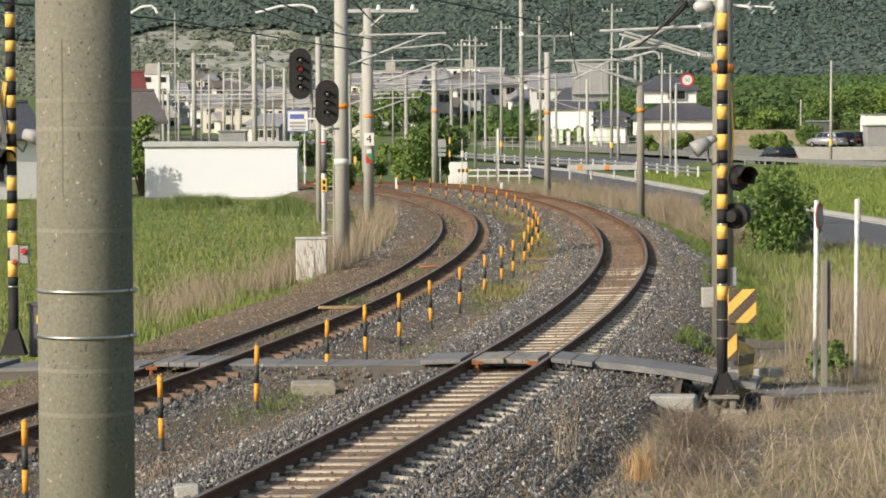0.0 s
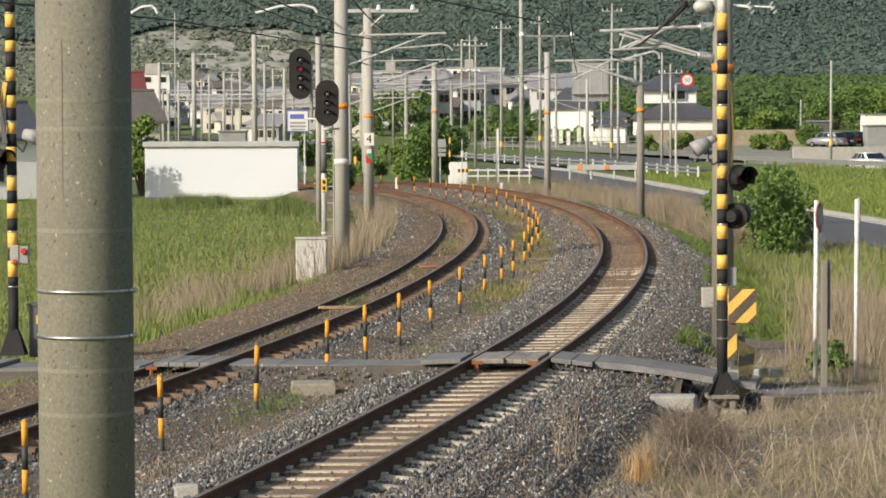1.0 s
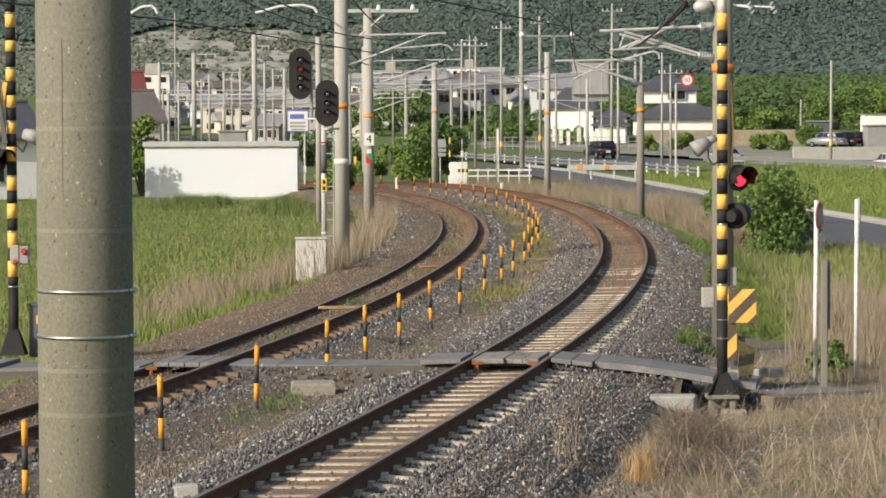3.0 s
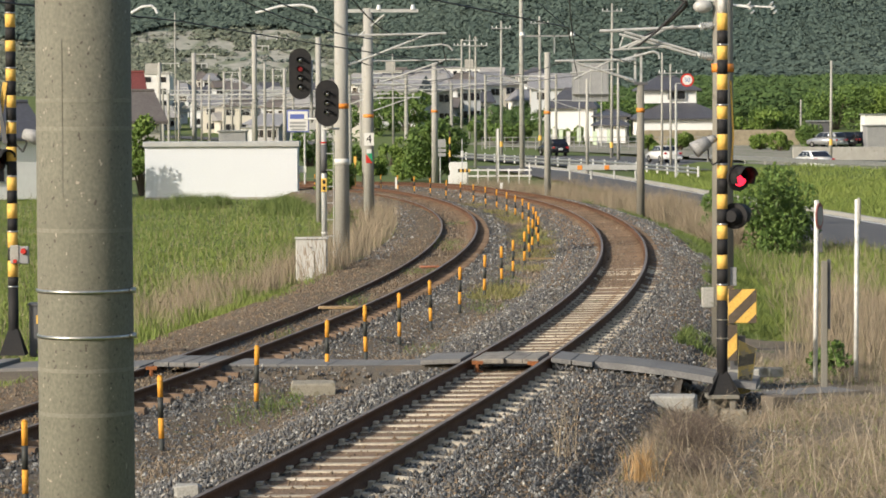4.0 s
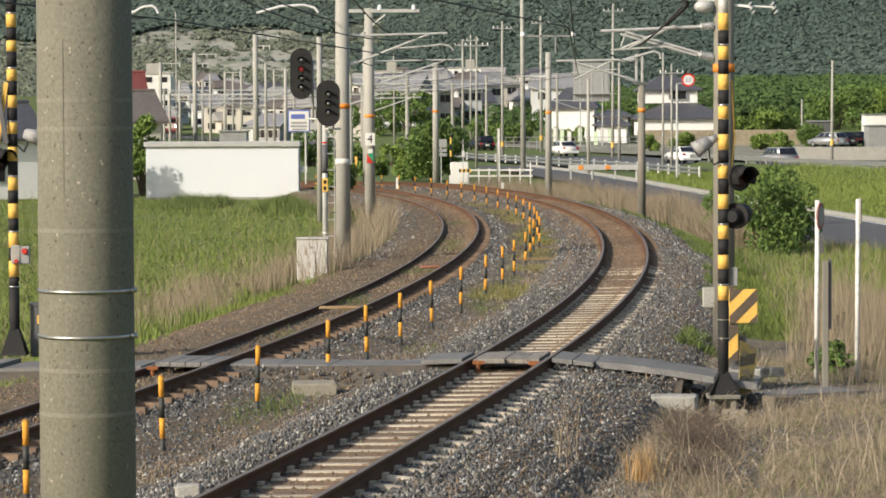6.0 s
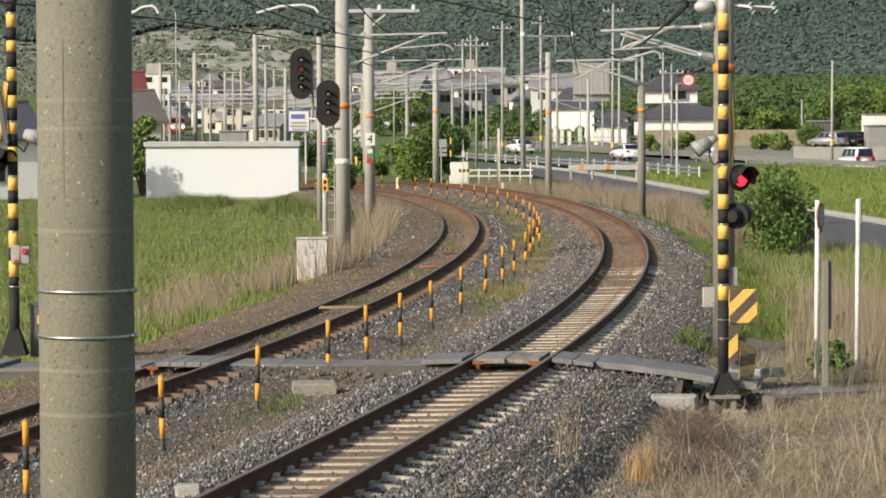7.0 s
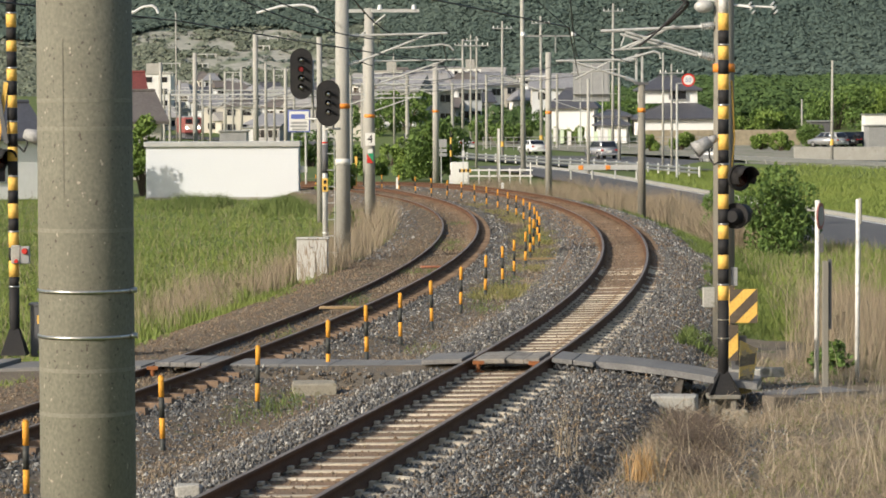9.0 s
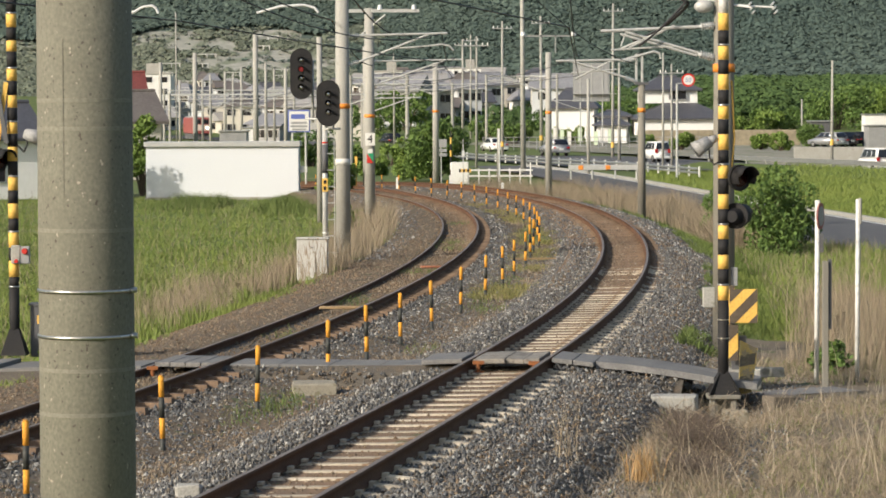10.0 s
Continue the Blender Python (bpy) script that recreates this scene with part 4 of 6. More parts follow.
M_GRAVEL = mat("pale_gravel_lot", (.3, .28, .22), (.22, .21, .165), .15, .95, bump=.3, fine=3, spot=(.12, .15, .06), spot_at=.56, space="World")
road_sheet("road_apron", [(k, [(edge_off(k), .05), (-2.3, .055)]) for k in range(-32, 90, 6)], M_ASPH, "grey asphalt turning lanes of the main road")
for o_ in (-5.2, -8.2):
    road_sheet("lane_line", [(k, [(o_ - .06, .062), (o_ + .06, .062)]) for k in range(-14, 90, 6)], M_WHITE, "white painted lane line")
road_sheet("embankment", [(k, [(-6.8, -.2), (-5.4, .12), (-3.4, .46), (-2.35, .44), (-2.3, .0)]) for k in range(-90, -9, 6)], M_FIELD, "grassy embankment under the guard rail", "ground")


def lot_z(k):
    """Height of the lots over the road's base level."""
    base = ground_z(20, 235 + k * .964) if k < 5 else max(-.72, ground_z(20, 235 + k * .964))
    return base + 1.13 - .3 * min(1, max(0, k / 70))


road_sheet("gravel_lot", [(k, [(o_, lot_z(k)) for o_ in (6.0, 9, 14, 20, 30, 45)]) for k in range(-70, 96, 5)], M_GRAVEL,
           "pale gravel lots with weeds beyond the main road", "ground")
front = [(23.5, 60, -1.05), (19.3, 84, -1.05), (15.9, 104, -1.05), (13.6, 130, -1.05), (11.7, 155, -1.05), (10.0, 180, -1.05), (7.6, 205, -1.0), (4, 228, -.95)]
ribbon("road_side", front, 4.6, .03, M_ASPH, "narrow grey side road beside the railway")
fe = [(x + 2.05, y + .3, z) for x, y, z in front]
ribbon("road_edge_line", fe, .2, .036, M_WHITE, "white painted road edge line")
ribbon("road_shoulder", [(x - 3.5, y - .5, z) for x, y, z in ((25.2, 50, -1.05), (23.5, 60, -1.05), (19.3, 84, -1.05), (15.9, 104, -1.05), (14.9, 116, -1.05))], 2.6, .024, M_ASPH,
       "worn grey asphalt shoulder of the side road")
kv = [(x + 2.55 + a, y + .4, z + h) for x, y, z in front for a, h in ((0, -.05), (0, .15), (.3, .15), (.3, -.05))]
kf = [(4 * i + j, 4 * i + j + 1, 4 * i + j + 5, 4 * i + j + 4) for i in range(len(front) - 1) for j in range(3)]
tagged(raw("kerb", kv, kf, M_CONCL), "pale concrete kerb along the side road", "kerb", kind="structure")


def guardrail():
    t = thing("guard_rail", Matrix(), "galvanised steel guard rail along the main road", "guard rail")
    turn = math.atan2(ROAD_DIR.y, ROAD_DIR.x) - PI / 2
    for k in range(-88, -8, 4):
        p, q = lane(k, -2.75, .85), lane(k + 4, -2.75, .85)
        bm = B()
        rod(bm, lane(k, -2.7, .4), lane(k, -2.7, 1.05), .06, .06, 8)
        part("post", bm, M_CONCL, t)
        bm = B()
        m = (p + q) / 2
        for dz in (-.1, .1):
            box(bm, m + Vector((0, 0, dz)), (.06, (q - p).length, .12), rz=turn, bev=.02)
        box(bm, m, (.03, (q - p).length, .16), rz=turn)
        part("beam", bm, M_STEEL, t)
    t3 = thing("guard_rail", Matrix(), "galvanised double-beam rail edging the turning lanes", "guard rail")
    for k in range(-42, 46, 3):
        p, q = lane(k, rail_off(k), .02), lane(k + 3, rail_off(k + 3), .02)
        bm = B()
        rod(bm, p, p + Vector((0, 0, .72)), .07, .07, 8)
        part("post", bm, M_WHITE, t3)
        bm = B()
        for dz in (.28, .54):
            rod(bm, p + Vector((0, 0, dz)), q + Vector((0, 0, dz)), .085, .085, 8)
        part("beam", bm, M_STEEL, t3)
    t2 = thing("barrier", pose(9.75, 172, -.68), "pale steel barrier with orange reflectors beside the road", "barrier")
    bm = B()
    box(bm, (0, 0, .72), (4.3, .08, .32), bev=.02)
    part("beam", bm, M_GALV, t2)
    for x in (-2, -.7, .7, 2):
        bm = B()
        rod(bm, (x, .08, 0), (x, .08, .85), .06, .06, 8)
        part("post", bm, M_GALV, t2)
    for x in (-1.4, .25):
        bm = B()
        box(bm, (x, -.05, .72), (.3, .02, .26), bev=.01)
        part("reflector", bm, M_ORANGE, t2, "orange striped reflector")


guardrail()


# ---------------------------------------------------------------- vehicles
def car(kind, material, label):
    """A car whose nose points along +Y, its wheels on z = 0."""
    t = thing(kind, Matrix(), label, "car", "cars on the main road")
    van = kind == "van"
    L, W, H = (3.4, 1.48, 1.8) if van else (4.6, 1.72, 1.45 if kind == "sedan" else 1.65)
    if van:
        side = [(-1.7, .28), (1.7, .28), (1.7, .82), (1.35, 1.0), (-1.66, 1.0), (-1.7, .88)]
        cab = [(-1.65, 1.0), (1.35, 1.0), (.8, 1.74), (-1.55, 1.76)]
    elif kind == "sedan":
        side = [(-2.3, .28), (2.3, .28), (2.3, .65), (1.1, .92), (-1.5, .95), (-2.28, .9)]
        cab = [(-1.85, .93), (1.15, .92), (.35, 1.40), (-1.05, 1.43)]
    else:
        side = [(-2.3, .3), (2.3, .3), (2.3, .75), (1.1, 1.0), (-2.25, 1.0), (-2.3, .8)]
        cab = [(-2.22, 1.0), (1.2, 1.0), (.4, 1.58), (-1.8, 1.62)]

    def prism(pts, w0, w1):
        bm = B()
        zmax, zmin = max(p[1] for p in pts), min(p[1] for p in pts)
        rows = []
        for sx in (-1, 1):
            rows.append([bm.verts.new((sx * (w0 + (w1 - w0) * (z - zmin) / (zmax - zmin)) / 2, y, z)) for y, z in pts])
        bm.faces.new(rows[0])
        bm.faces.new(rows[1][::-1])
        n = len(pts)
        for j in range(n):
            bm.faces.new((rows[0][j], rows[0][(j + 1) % n], rows[1][(j + 1) % n], rows[1][j]))
        bmesh.ops.recalc_face_normals(bm, faces=bm.faces)
        bmesh.ops.bevel(bm, geom=bm.edges[:], offset=.05, segments=2, affect="EDGES")
        return bm
    smooth(part("body", prism(side, W, W * .98), material, t))
    cb = smooth(part("cabin", prism(cab, W * .95, W * .78), material, t))
    # glass: rear, front and side windows set into the cabin
    zb, zt = cab[0][1], max(p[1] for p in cab)
    yb0, yb1, yt1, yt0 = cab[0][0], cab[1][0], cab[2][0], cab[3][0]
    for f0, f1, name in ((yb0, yt0, "rear_window"), (yb1, yt1, "windscreen")):
        s = -1 if name == "rear_window" else 1
        bm = B()
        vs = []
        for k, w in ((.14, .40), (.88, .345)):
            y = f0 + (f1 - f0) * k
            for sx in (-1, 1):
                vs.append(bm.verts.new((sx * w * W, y + s * .012, zb + (zt - zb) * k)))
        bm.faces.new((vs[0], vs[1], vs[3], vs[2]))
        e = bmesh.ops.extrude_face_region(bm, geom=bm.faces[:])
        bmesh.ops.translate(bm, verts=[g for g in e["geom"] if isinstance(g, bmesh.types.BMVert)], vec=(0, -s * .03, 0))
        bmesh.ops.recalc_face_normals(bm, faces=bm.faces)
        part(name, bm, M_GLASSD, cb)
    for sx in (-1, 1):
        for a, b in ((.1, .33), (.36, .62), (.65, .92)):
            bm = B()
            vs = []
            for k in (.16, .86):
                w = (W * .95 + (W * .78 - W * .95) * k) / 2 + .006
                y0, y1 = yb0 + (yt0 - yb0) * k, yb1 + (yt1 - yb1) * k
                for q in (a, b):
                    vs.append(bm.verts.new((sx * w, y0 + (y1 - y0) * q, zb + (zt - zb) * k)))
            bm.faces.new((vs[0], vs[1], vs[3], vs[2]))
            e = bmesh.ops.extrude_face_region(bm, geom=bm.faces[:])
            bmesh.ops.translate(bm, verts=[g for g in e["geom"] if isinstance(g, bmesh.types.BMVert)], vec=(-sx * .03, 0, 0))
            bmesh.ops.recalc_face_normals(bm, faces=bm.faces)
            part("side_window", bm, M_GLASSD, cb)
    yr = side[-1][0] - .02
    for sx in (-1, 1):
        bm = B()
        box(bm, (sx * W * .4, -L / 2 - .0, .8 if not van else .95), (.26, .06, .16 if not van else .34), bev=.01)
        part("tail_light", bm, M_TAIL, t, "red tail light")
    bm = B()
    box(bm, (0, -L / 2 - .01, .66), (.42, .05, .2), bev=.01)
    part("number_plate", bm, M_WHITE, t, "plain white plate")
    bm = B()
    box(bm, (0, -L / 2 - .03, .42), (W * .96, .14, .2), bev=.03)
    part("rear_bumper", bm, material, t)
    for sx in (-1, 1):
        for y in ((-1.1, 1.15) if van else (-1.35, 1.4)):
            bm = B()
            rod(bm, (sx * (W / 2 - .2), y, .31), (sx * (W / 2 + .01), y, .31), .31, .31, 20)
            w = smooth(part("wheel", bm, M_TYRE, t))
            bm = B()
            rod(bm, (sx * (W / 2), y, .31), (sx * (W / 2 + .018), y, .31), .19, .17, 16)
            part("rim", bm, M_BAND, w, "silver wheel rim")
    return t


M_CBLK = mat("black_car_paint", (.012, .012, .016), (.016, .016, .02), 1, .15, bump=0, spec=.6)
M_CWHT = mat("white_car_paint", (.8, .8, .78), (.76, .76, .74), 1, .2, bump=0, spec=.6)
M_CSIL = mat("silver_car_paint", (.45, .46, .47), (.5, .5, .51), 1, .25, .5, bump=0, spec=.6)
CARS = [(car("estate_car", M_CBLK, "black estate car driving away on the main road"), 0.0),
        (car("sedan", M_CWHT, "white sedan driving away on the main road"), 2.2),
        (car("sedan", M_CWHT, "white sedan with dark rear window driving away"), 4.5),
        (car("estate_car", M_CSIL, "silver estate car driving away on the main road"), 6.0),
        (car("van", M_CWHT, "boxy white van driving away on the main road"), 8.05),
        (car("van", M_CWHT, "white high-roofed van driving away"), 11.3)]


# ---------------------------------------------------------------- train
def locomotive():
    t = thing("locomotive", Matrix(), "red and cream electric locomotive with bright headlights", "locomotive")
    bm = B()
    box(bm, (0, 8, 2.3), (2.8, 16, 2.5), bev=.12)
    part("body", bm, M_LOCO, t)
    bm = B()
    box(bm, (0, 8, 3.62), (2.5, 15, .2), bev=.08)
    part("roof", bm, M_GREY, t)
    bm = B()
    box(bm, (0, -.02, 2.0), (2.5, .08, .9), bev=.03)
    part("front_panel", bm, M_LOCOC, t, "cream front panel")
    for x in (-.62, .62):
        bm = B()
        box(bm, (x, -.03, 2.95), (1.0, .08, .7), bev=.03)
        part("cab_window", bm, M_GLASSD, t)
        bm = B()
        rod(bm, (x * 1.5, -.02, 1.95), (x * 1.5, -.1, 1.95), .17, .17, 16)
        part("headlight", bm, M_HEADL, t, "glowing headlight")
    bm = B()
    box(bm, (0, 8, .65), (2.4, 15, .8))
    part("underframe", bm, M_DGREY, t)
    return t


LOCO = locomotive()


# ---------------------------------------------------------------- houses
def house(x, y, z, w, d, h, rise, rz, wall, roof, label, hip=True, windows=2, storeys=1, group=""):
    t = thing("house", pose(x, y, z, 0, 0, rz), label, "house", group)
    bm = B()
    box(bm, (0, d / 2, h / 2), (w, d, h))
    wl = part("wall", bm, wall, t)
    bm = B()
    o = .5
    base = [bm.verts.new(p) for p in ((-w / 2 - o, -o, h), (w / 2 + o, -o, h), (w / 2 + o, d + o, h), (-w / 2 - o, d + o, h))]
    low = [bm.verts.new((v.co.x, v.co.y, h - .18)) for v in base]
    k = min(d / 2 + o, w * .4) if hip else -0.0
    r0, r1 = bm.verts.new((-w / 2 - o + k, d / 2, h + rise)), bm.verts.new((w / 2 + o - k, d / 2, h + rise))
    bm.faces.new((base[0], base[1], r1, r0))
    bm.faces.new((base[2], base[3], r0, r1))
    bm.faces.new((base[1], base[2], r1))
    bm.faces.new((base[3], base[0], r0))
    bm.faces.new(low[::-1])
    for i in range(4):
        bm.faces.new((base[i], low[i], low[(i + 1) % 4], base[(i + 1) % 4]))
    bmesh.ops.recalc_face_normals(bm, faces=bm.faces)
    rf = part("roof", bm, roof, t)
    bm = B()
    rod(bm, r0_co(w, o, k, d, h + rise, -1), r0_co(w, o, k, d, h + rise, 1), .14, .14, 8)
    part("ridge", bm, roof, rf)
    for st in range(storeys):
        for i in range(windows):
            wx = -w / 2 + w * (i + .5) / windows
            zz = 1.5 + st * 2.7
            if zz + .8 > h:
                continue
            bm = B()
            box(bm, (wx, -.03, zz), (1.5, .08, 1.1), bev=.01)
            win = part("window", bm, M_GLASSD, t)
            bm = B()
            for sx in (-.75, 0, .75):
                box(bm, (wx + sx, -.06, zz), (.06, .07, 1.16))
            for sz in (-.56, .56):
                box(bm, (wx, -.06, zz + sz), (1.56, .07, .06))
            part("window_frame", bm, M_STEEL, win)
    return t


def r0_co(w, o, k, d, z, s):
    return (s * (w / 2 + o - k), d / 2, z)


# the white building and its grey annexe by the road
house(15.0, 330, -.1, 5.2, 9, 4.0, 2.2, -6, M_WALLC, M_ROOF, "white plastered building with a dark hipped roof", windows=0)
house(19.6, 328, -.1, 3.6, 6, 3.0, .6, -6, M_WALLG, M_ROOF, "low grey annexe with a flat dark roof", windows=0)
house(19.0, 320, -.2, 3.4, 4, 2.1, .7, -6, M_WALLC, M_ROOF, "small white garage with a low roof", windows=0)
# the large white house on the terrace
house(27.5, 322, .6, 10.0, 9, 2.0, 1.9, 3, M_WALLC, M_ROOF, "white two-storey house with dark tiled roofs, lower wing", windows=0)
house(26.2, 326, 4.3, 6.2, 6, 1.6, 1.5, 3, M_WALLC, M_ROOF, "white upper storey with a dark tiled roof and a window", windows=1)
win_at = thing("window", pose(27.0, 325.9, 5.25, 0, 0, 3), "dark two-pane window in a grey frame on the white upper storey", "window", kind="structure")
bm = B()
box(bm, (0, -.02, 0), (2.0, .08, 1.0), bev=.01)
part("pane", bm, M_GLASSD, win_at)
bm = B()
for sx in (-1.0, 0, 1.0):
    box(bm, (sx, -.06, 0), (.1, .08, 1.1))
for sz in (-.52, .52):
    box(bm, (0, -.06, sz), (2.1, .08, .1))
part("window_frame", bm, M_GREY, win_at)
# brown-roofed house and the red-roofed one by the shed
house(-22.4, 192, -1.1, 6.5, 8, 4.0, 2.1, 18, M_WALLB, M_BROOF, "old house with brown tiled roof and cream wall", hip=False, windows=1)
M_REDROOF = mat("red_metal_roof", (.2, .05, .042), (.16, .045, .036), 1.0, .7, bump=.2, fine=4)
house(-26.8, 228, -1.1, 5, 7, 6.2, 1.7, 10, M_WALLC, M_REDROOF, "house with a dull red metal roof", hip=False, windows=0)
house(-24.0, 150, -1.1, 5.2, 7, 3.3, 1.9, 25, M_WALLC, M_ROOF, "pale house with a grey tiled gable roof", hip=False, windows=1)

rng = random.Random(7)
# Town roof colours lightened to hold the distance haze.
M_HAZEROOF = mat("hazed_slate_roof", (.2, .205, .22), (.27, .27, .28), .8, .7, bump=.1, fine=5)
M_HAZEROOFB = mat("hazed_tin_roof", (.36, .35, .33), (.29, .28, .27), .8, .7, bump=.1, fine=5)
M_WALLP = mat("pale_grey_render", (.55, .56, .56), (.47, .48, .48), .3, .85, bump=.03, fine=4, grain=.2)
# the town behind the line
for i in range(120):
    y = 400 + 380 * i / 120
    px = rng.uniform(225, 985)
    if 285 < px < 450 and y < 500:
        px += 330
    x = (px - 784) / 5000 * y
    z = ground_z(x, y) - .25
    w, d = rng.uniform(3.4, 7.5), rng.uniform(5, 8)
    st = rng.choice((1, 2, 2))
    h = 2.7 * st
    wall, roof = rng.choice((M_WALLC, M_WALLB, M_WALLP, M_WALLP, M_WALLG)), rng.choice((M_HAZEROOF, M_HAZEROOF, M_HAZEROOFB, M_BROOF, M_ROOF))
    house(x, y, z, w, d, h, rng.uniform(1.2, 2.2), rng.uniform(-25, 25), wall, roof,
          ("two-storey " if st == 2 else "low ") + ("pale house under a tiled roof in the town"), hip=rng.random() < .5, windows=2, storeys=st, group="town houses")


def block_building(x, y, z, w, d, h, wall, label, floors, cols):
    t = thing("building", pose(x, y, z), label, "building", "town blocks")
    bm = B()
    box(bm, (0, d / 2, h / 2), (w, d, h))
    part("wall", bm, wall, t)
    bm = B()
    box(bm, (0, d / 2, h + .15), (w + .3, d + .3, .3))
    box(bm, (w * .2, d / 2, h + 1.2), (w * .25, d * .4, 2.0))
    part("roof", bm, M_CONCL, t)
    for r in range(floors):
        for c in range(cols):
            bm = B()
            box(bm, (-w / 2 + w * (c + .5) / cols, -.04, (r + .55) * h / floors), (w / cols * .55, .1, h / floors * .45))
            part("window", bm, M_GLASSD, t)
    return t


block_building(4.5, 640, 5.0, 8, 8, 8.0, M_WALLC, "white four-storey block with small windows", 4, 5)
block_building(-11.0, 520, 3.2, 7, 9, 7.5, M_WALLC, "cream three-storey block with a dark window", 3, 2)
block_building(-60, 560, 4, 12, 9, 7, M_WHITE, "white town block with windows", 3, 4)


# ---------------------------------------------------------------- boards and signs
def billboard(x, y, z, w, h, label, frame_mat, face_mat, legs):
    t = thing("billboard", pose(x, y, z), label, "billboard")
    bm = B()
    box(bm, (0, 0, legs + h / 2), (w, .15, h), bev=.02)
    fr = part("frame", bm, frame_mat, t)
    bm = B()
    box(bm, (0, -.09, legs + h / 2), (w * .9, .02, h * .88))
    part("face", bm, face_mat, fr)
    for sx in (-.3, .3):
        bm = B()
        rod(bm, (sx * w, .05, 0), (sx * w, .05, legs + h), .07, .07, 8)
        part("leg", bm, M_GALV, t)
    return t, fr


bb, fr = billboard(-9.2, 180, -1.1, 1.4, 1.42, "white notice board with blue frame and blue bars", M_BLUE, M_WHITE, 3.3)
for i, (zz, ww, hh) in enumerate(((.98, .9, .3), (.58, 1.0, .14), (.36, 1.05, .14), (.16, .9, .12))):
    bm = B()
    box(bm, (0 if i else -.05, -.105, 3.32 + zz), (ww, .008, hh))
    part("bar", bm, M_BLUE if i == 0 else M_GREY, fr, "unreadable printed line")
t, fr = billboard(15.7, 300, -.3, 3.9, 4.1, "large grey steel panel board seen from behind", M_STEEL, M_GREY, 4.75)
for sx in (-1.2, 0, 1.2):
    bm = B()
    box(bm, (sx, -.12, 6.8), (.08, .05, 4.1))
    part("rib", bm, M_GALV, fr)
bm = B()
box(bm, (.3, -.3, 5.55), (4.6, .5, .08))
part("catwalk", bm, M_STEEL, t)


def speed_sign():
    t = thing("road_sign", pose(16.45, 190, -1.05), "round white speed limit sign with red rim and 50", "road sign")
    bm = B()
    rod(bm, (-.75, .06, 0), (-.75, .06, 6.3), .09, .08, 12)
    rod(bm, (-.75, .06, 6.35), (.1, .06, 6.35), .03)
    part("post", bm, M_GALV, t)
    bm = B()
    rod(bm, (0, 0, 6.57), (0, -.03, 6.57), .45, .45, 36)
    s = part("disc", bm, M_RED, t)
    bm = B()
    rod(bm, (0, -.031, 6.57), (0, -.036, 6.57), .33, .33, 36)
    part("face", bm, M_WHITE, s)
    flat_text("50", .42, M_BLUE, s, Matrix.Translation((0, -.04, 6.57)))


speed_sign()


# ---------------------------------------------------------------- street poles
def street_pole(x, y, z, top, r, arms=1, label="slim grey concrete utility pole with a crossarm", sleeve=False):
    t = thing("utility_pole", pose(x, y, z, 0, rng.uniform(-.3, .3), 0), label, "utility pole", "utility poles")
    bm = B()
    rod(bm, (0, 0, 0), (0, 0, top - z), r, r * .62, 12)
    smooth(part("shaft", bm, M_CONCL, t))
    for i in range(arms):
        zz = top - z - .7 - i * .9
        bm = B()
        box(bm, (0, -.1, zz), (1.9, .08, .09))
        part("crossarm", bm, M_STEEL, t)
        bm = B()
        for sx in (-.85, -.45, .45, .85):
            rod(bm, (sx, -.1, zz + .04), (sx, -.1, zz + .24), .05, .03, 8)
        part("insulator", bm, M_INSUL, t)
    if sleeve:
        bm = B()
        rod(bm, (0, 0, 1.5), (0, 0, 2.0), r * 1.05, r * 1.03, 12)
        part("sleeve", bm, M_YELL, t, "yellow and black warning sleeve")
    return t


def px_x(px, y):
    return (px - 784) / 5000 * y


for px, y, base, top_px, w_px, arms, sl in ((888, 270, 282, 38, 5.5, 1, 1), (925, 205, 300, -60, 10, 1, 0), (957, 285, 270, 30, 6, 1, 1), (1083, 262, 285, 8, 6, 1, 1),
                                            (1095, 250, 285, 112, 6, 0, 0), (1172, 220, 305, 95, 5, 0, 0), (1188, 218, 303, 115, 5, 1, 0), (1471, 235, 285, 110, 6, 0, 1),
                                            (842, 215, 290, 65, 5, 1, 0), (818, 330, 250, 70, 5, 1, 0), (832, 340, 250, 62, 4, 1, 0), (697, 300, 255, 95, 4, 0, 0),
                                            (1418, 330, 250, 178, 4, 0, 0), (880, 160, 305, 228, 4, 0, 0)):
    z = EYE - (base - 196) * y / 5000
    street_pole(px_x(px, y), y, z - .3, EYE - (top_px - 196) * y / 5000, w_px * y / 10000, arms,
                "slim grey utility pole with crossarm beside the road" if arms else "slim plain grey pole beside the road", bool(sl))

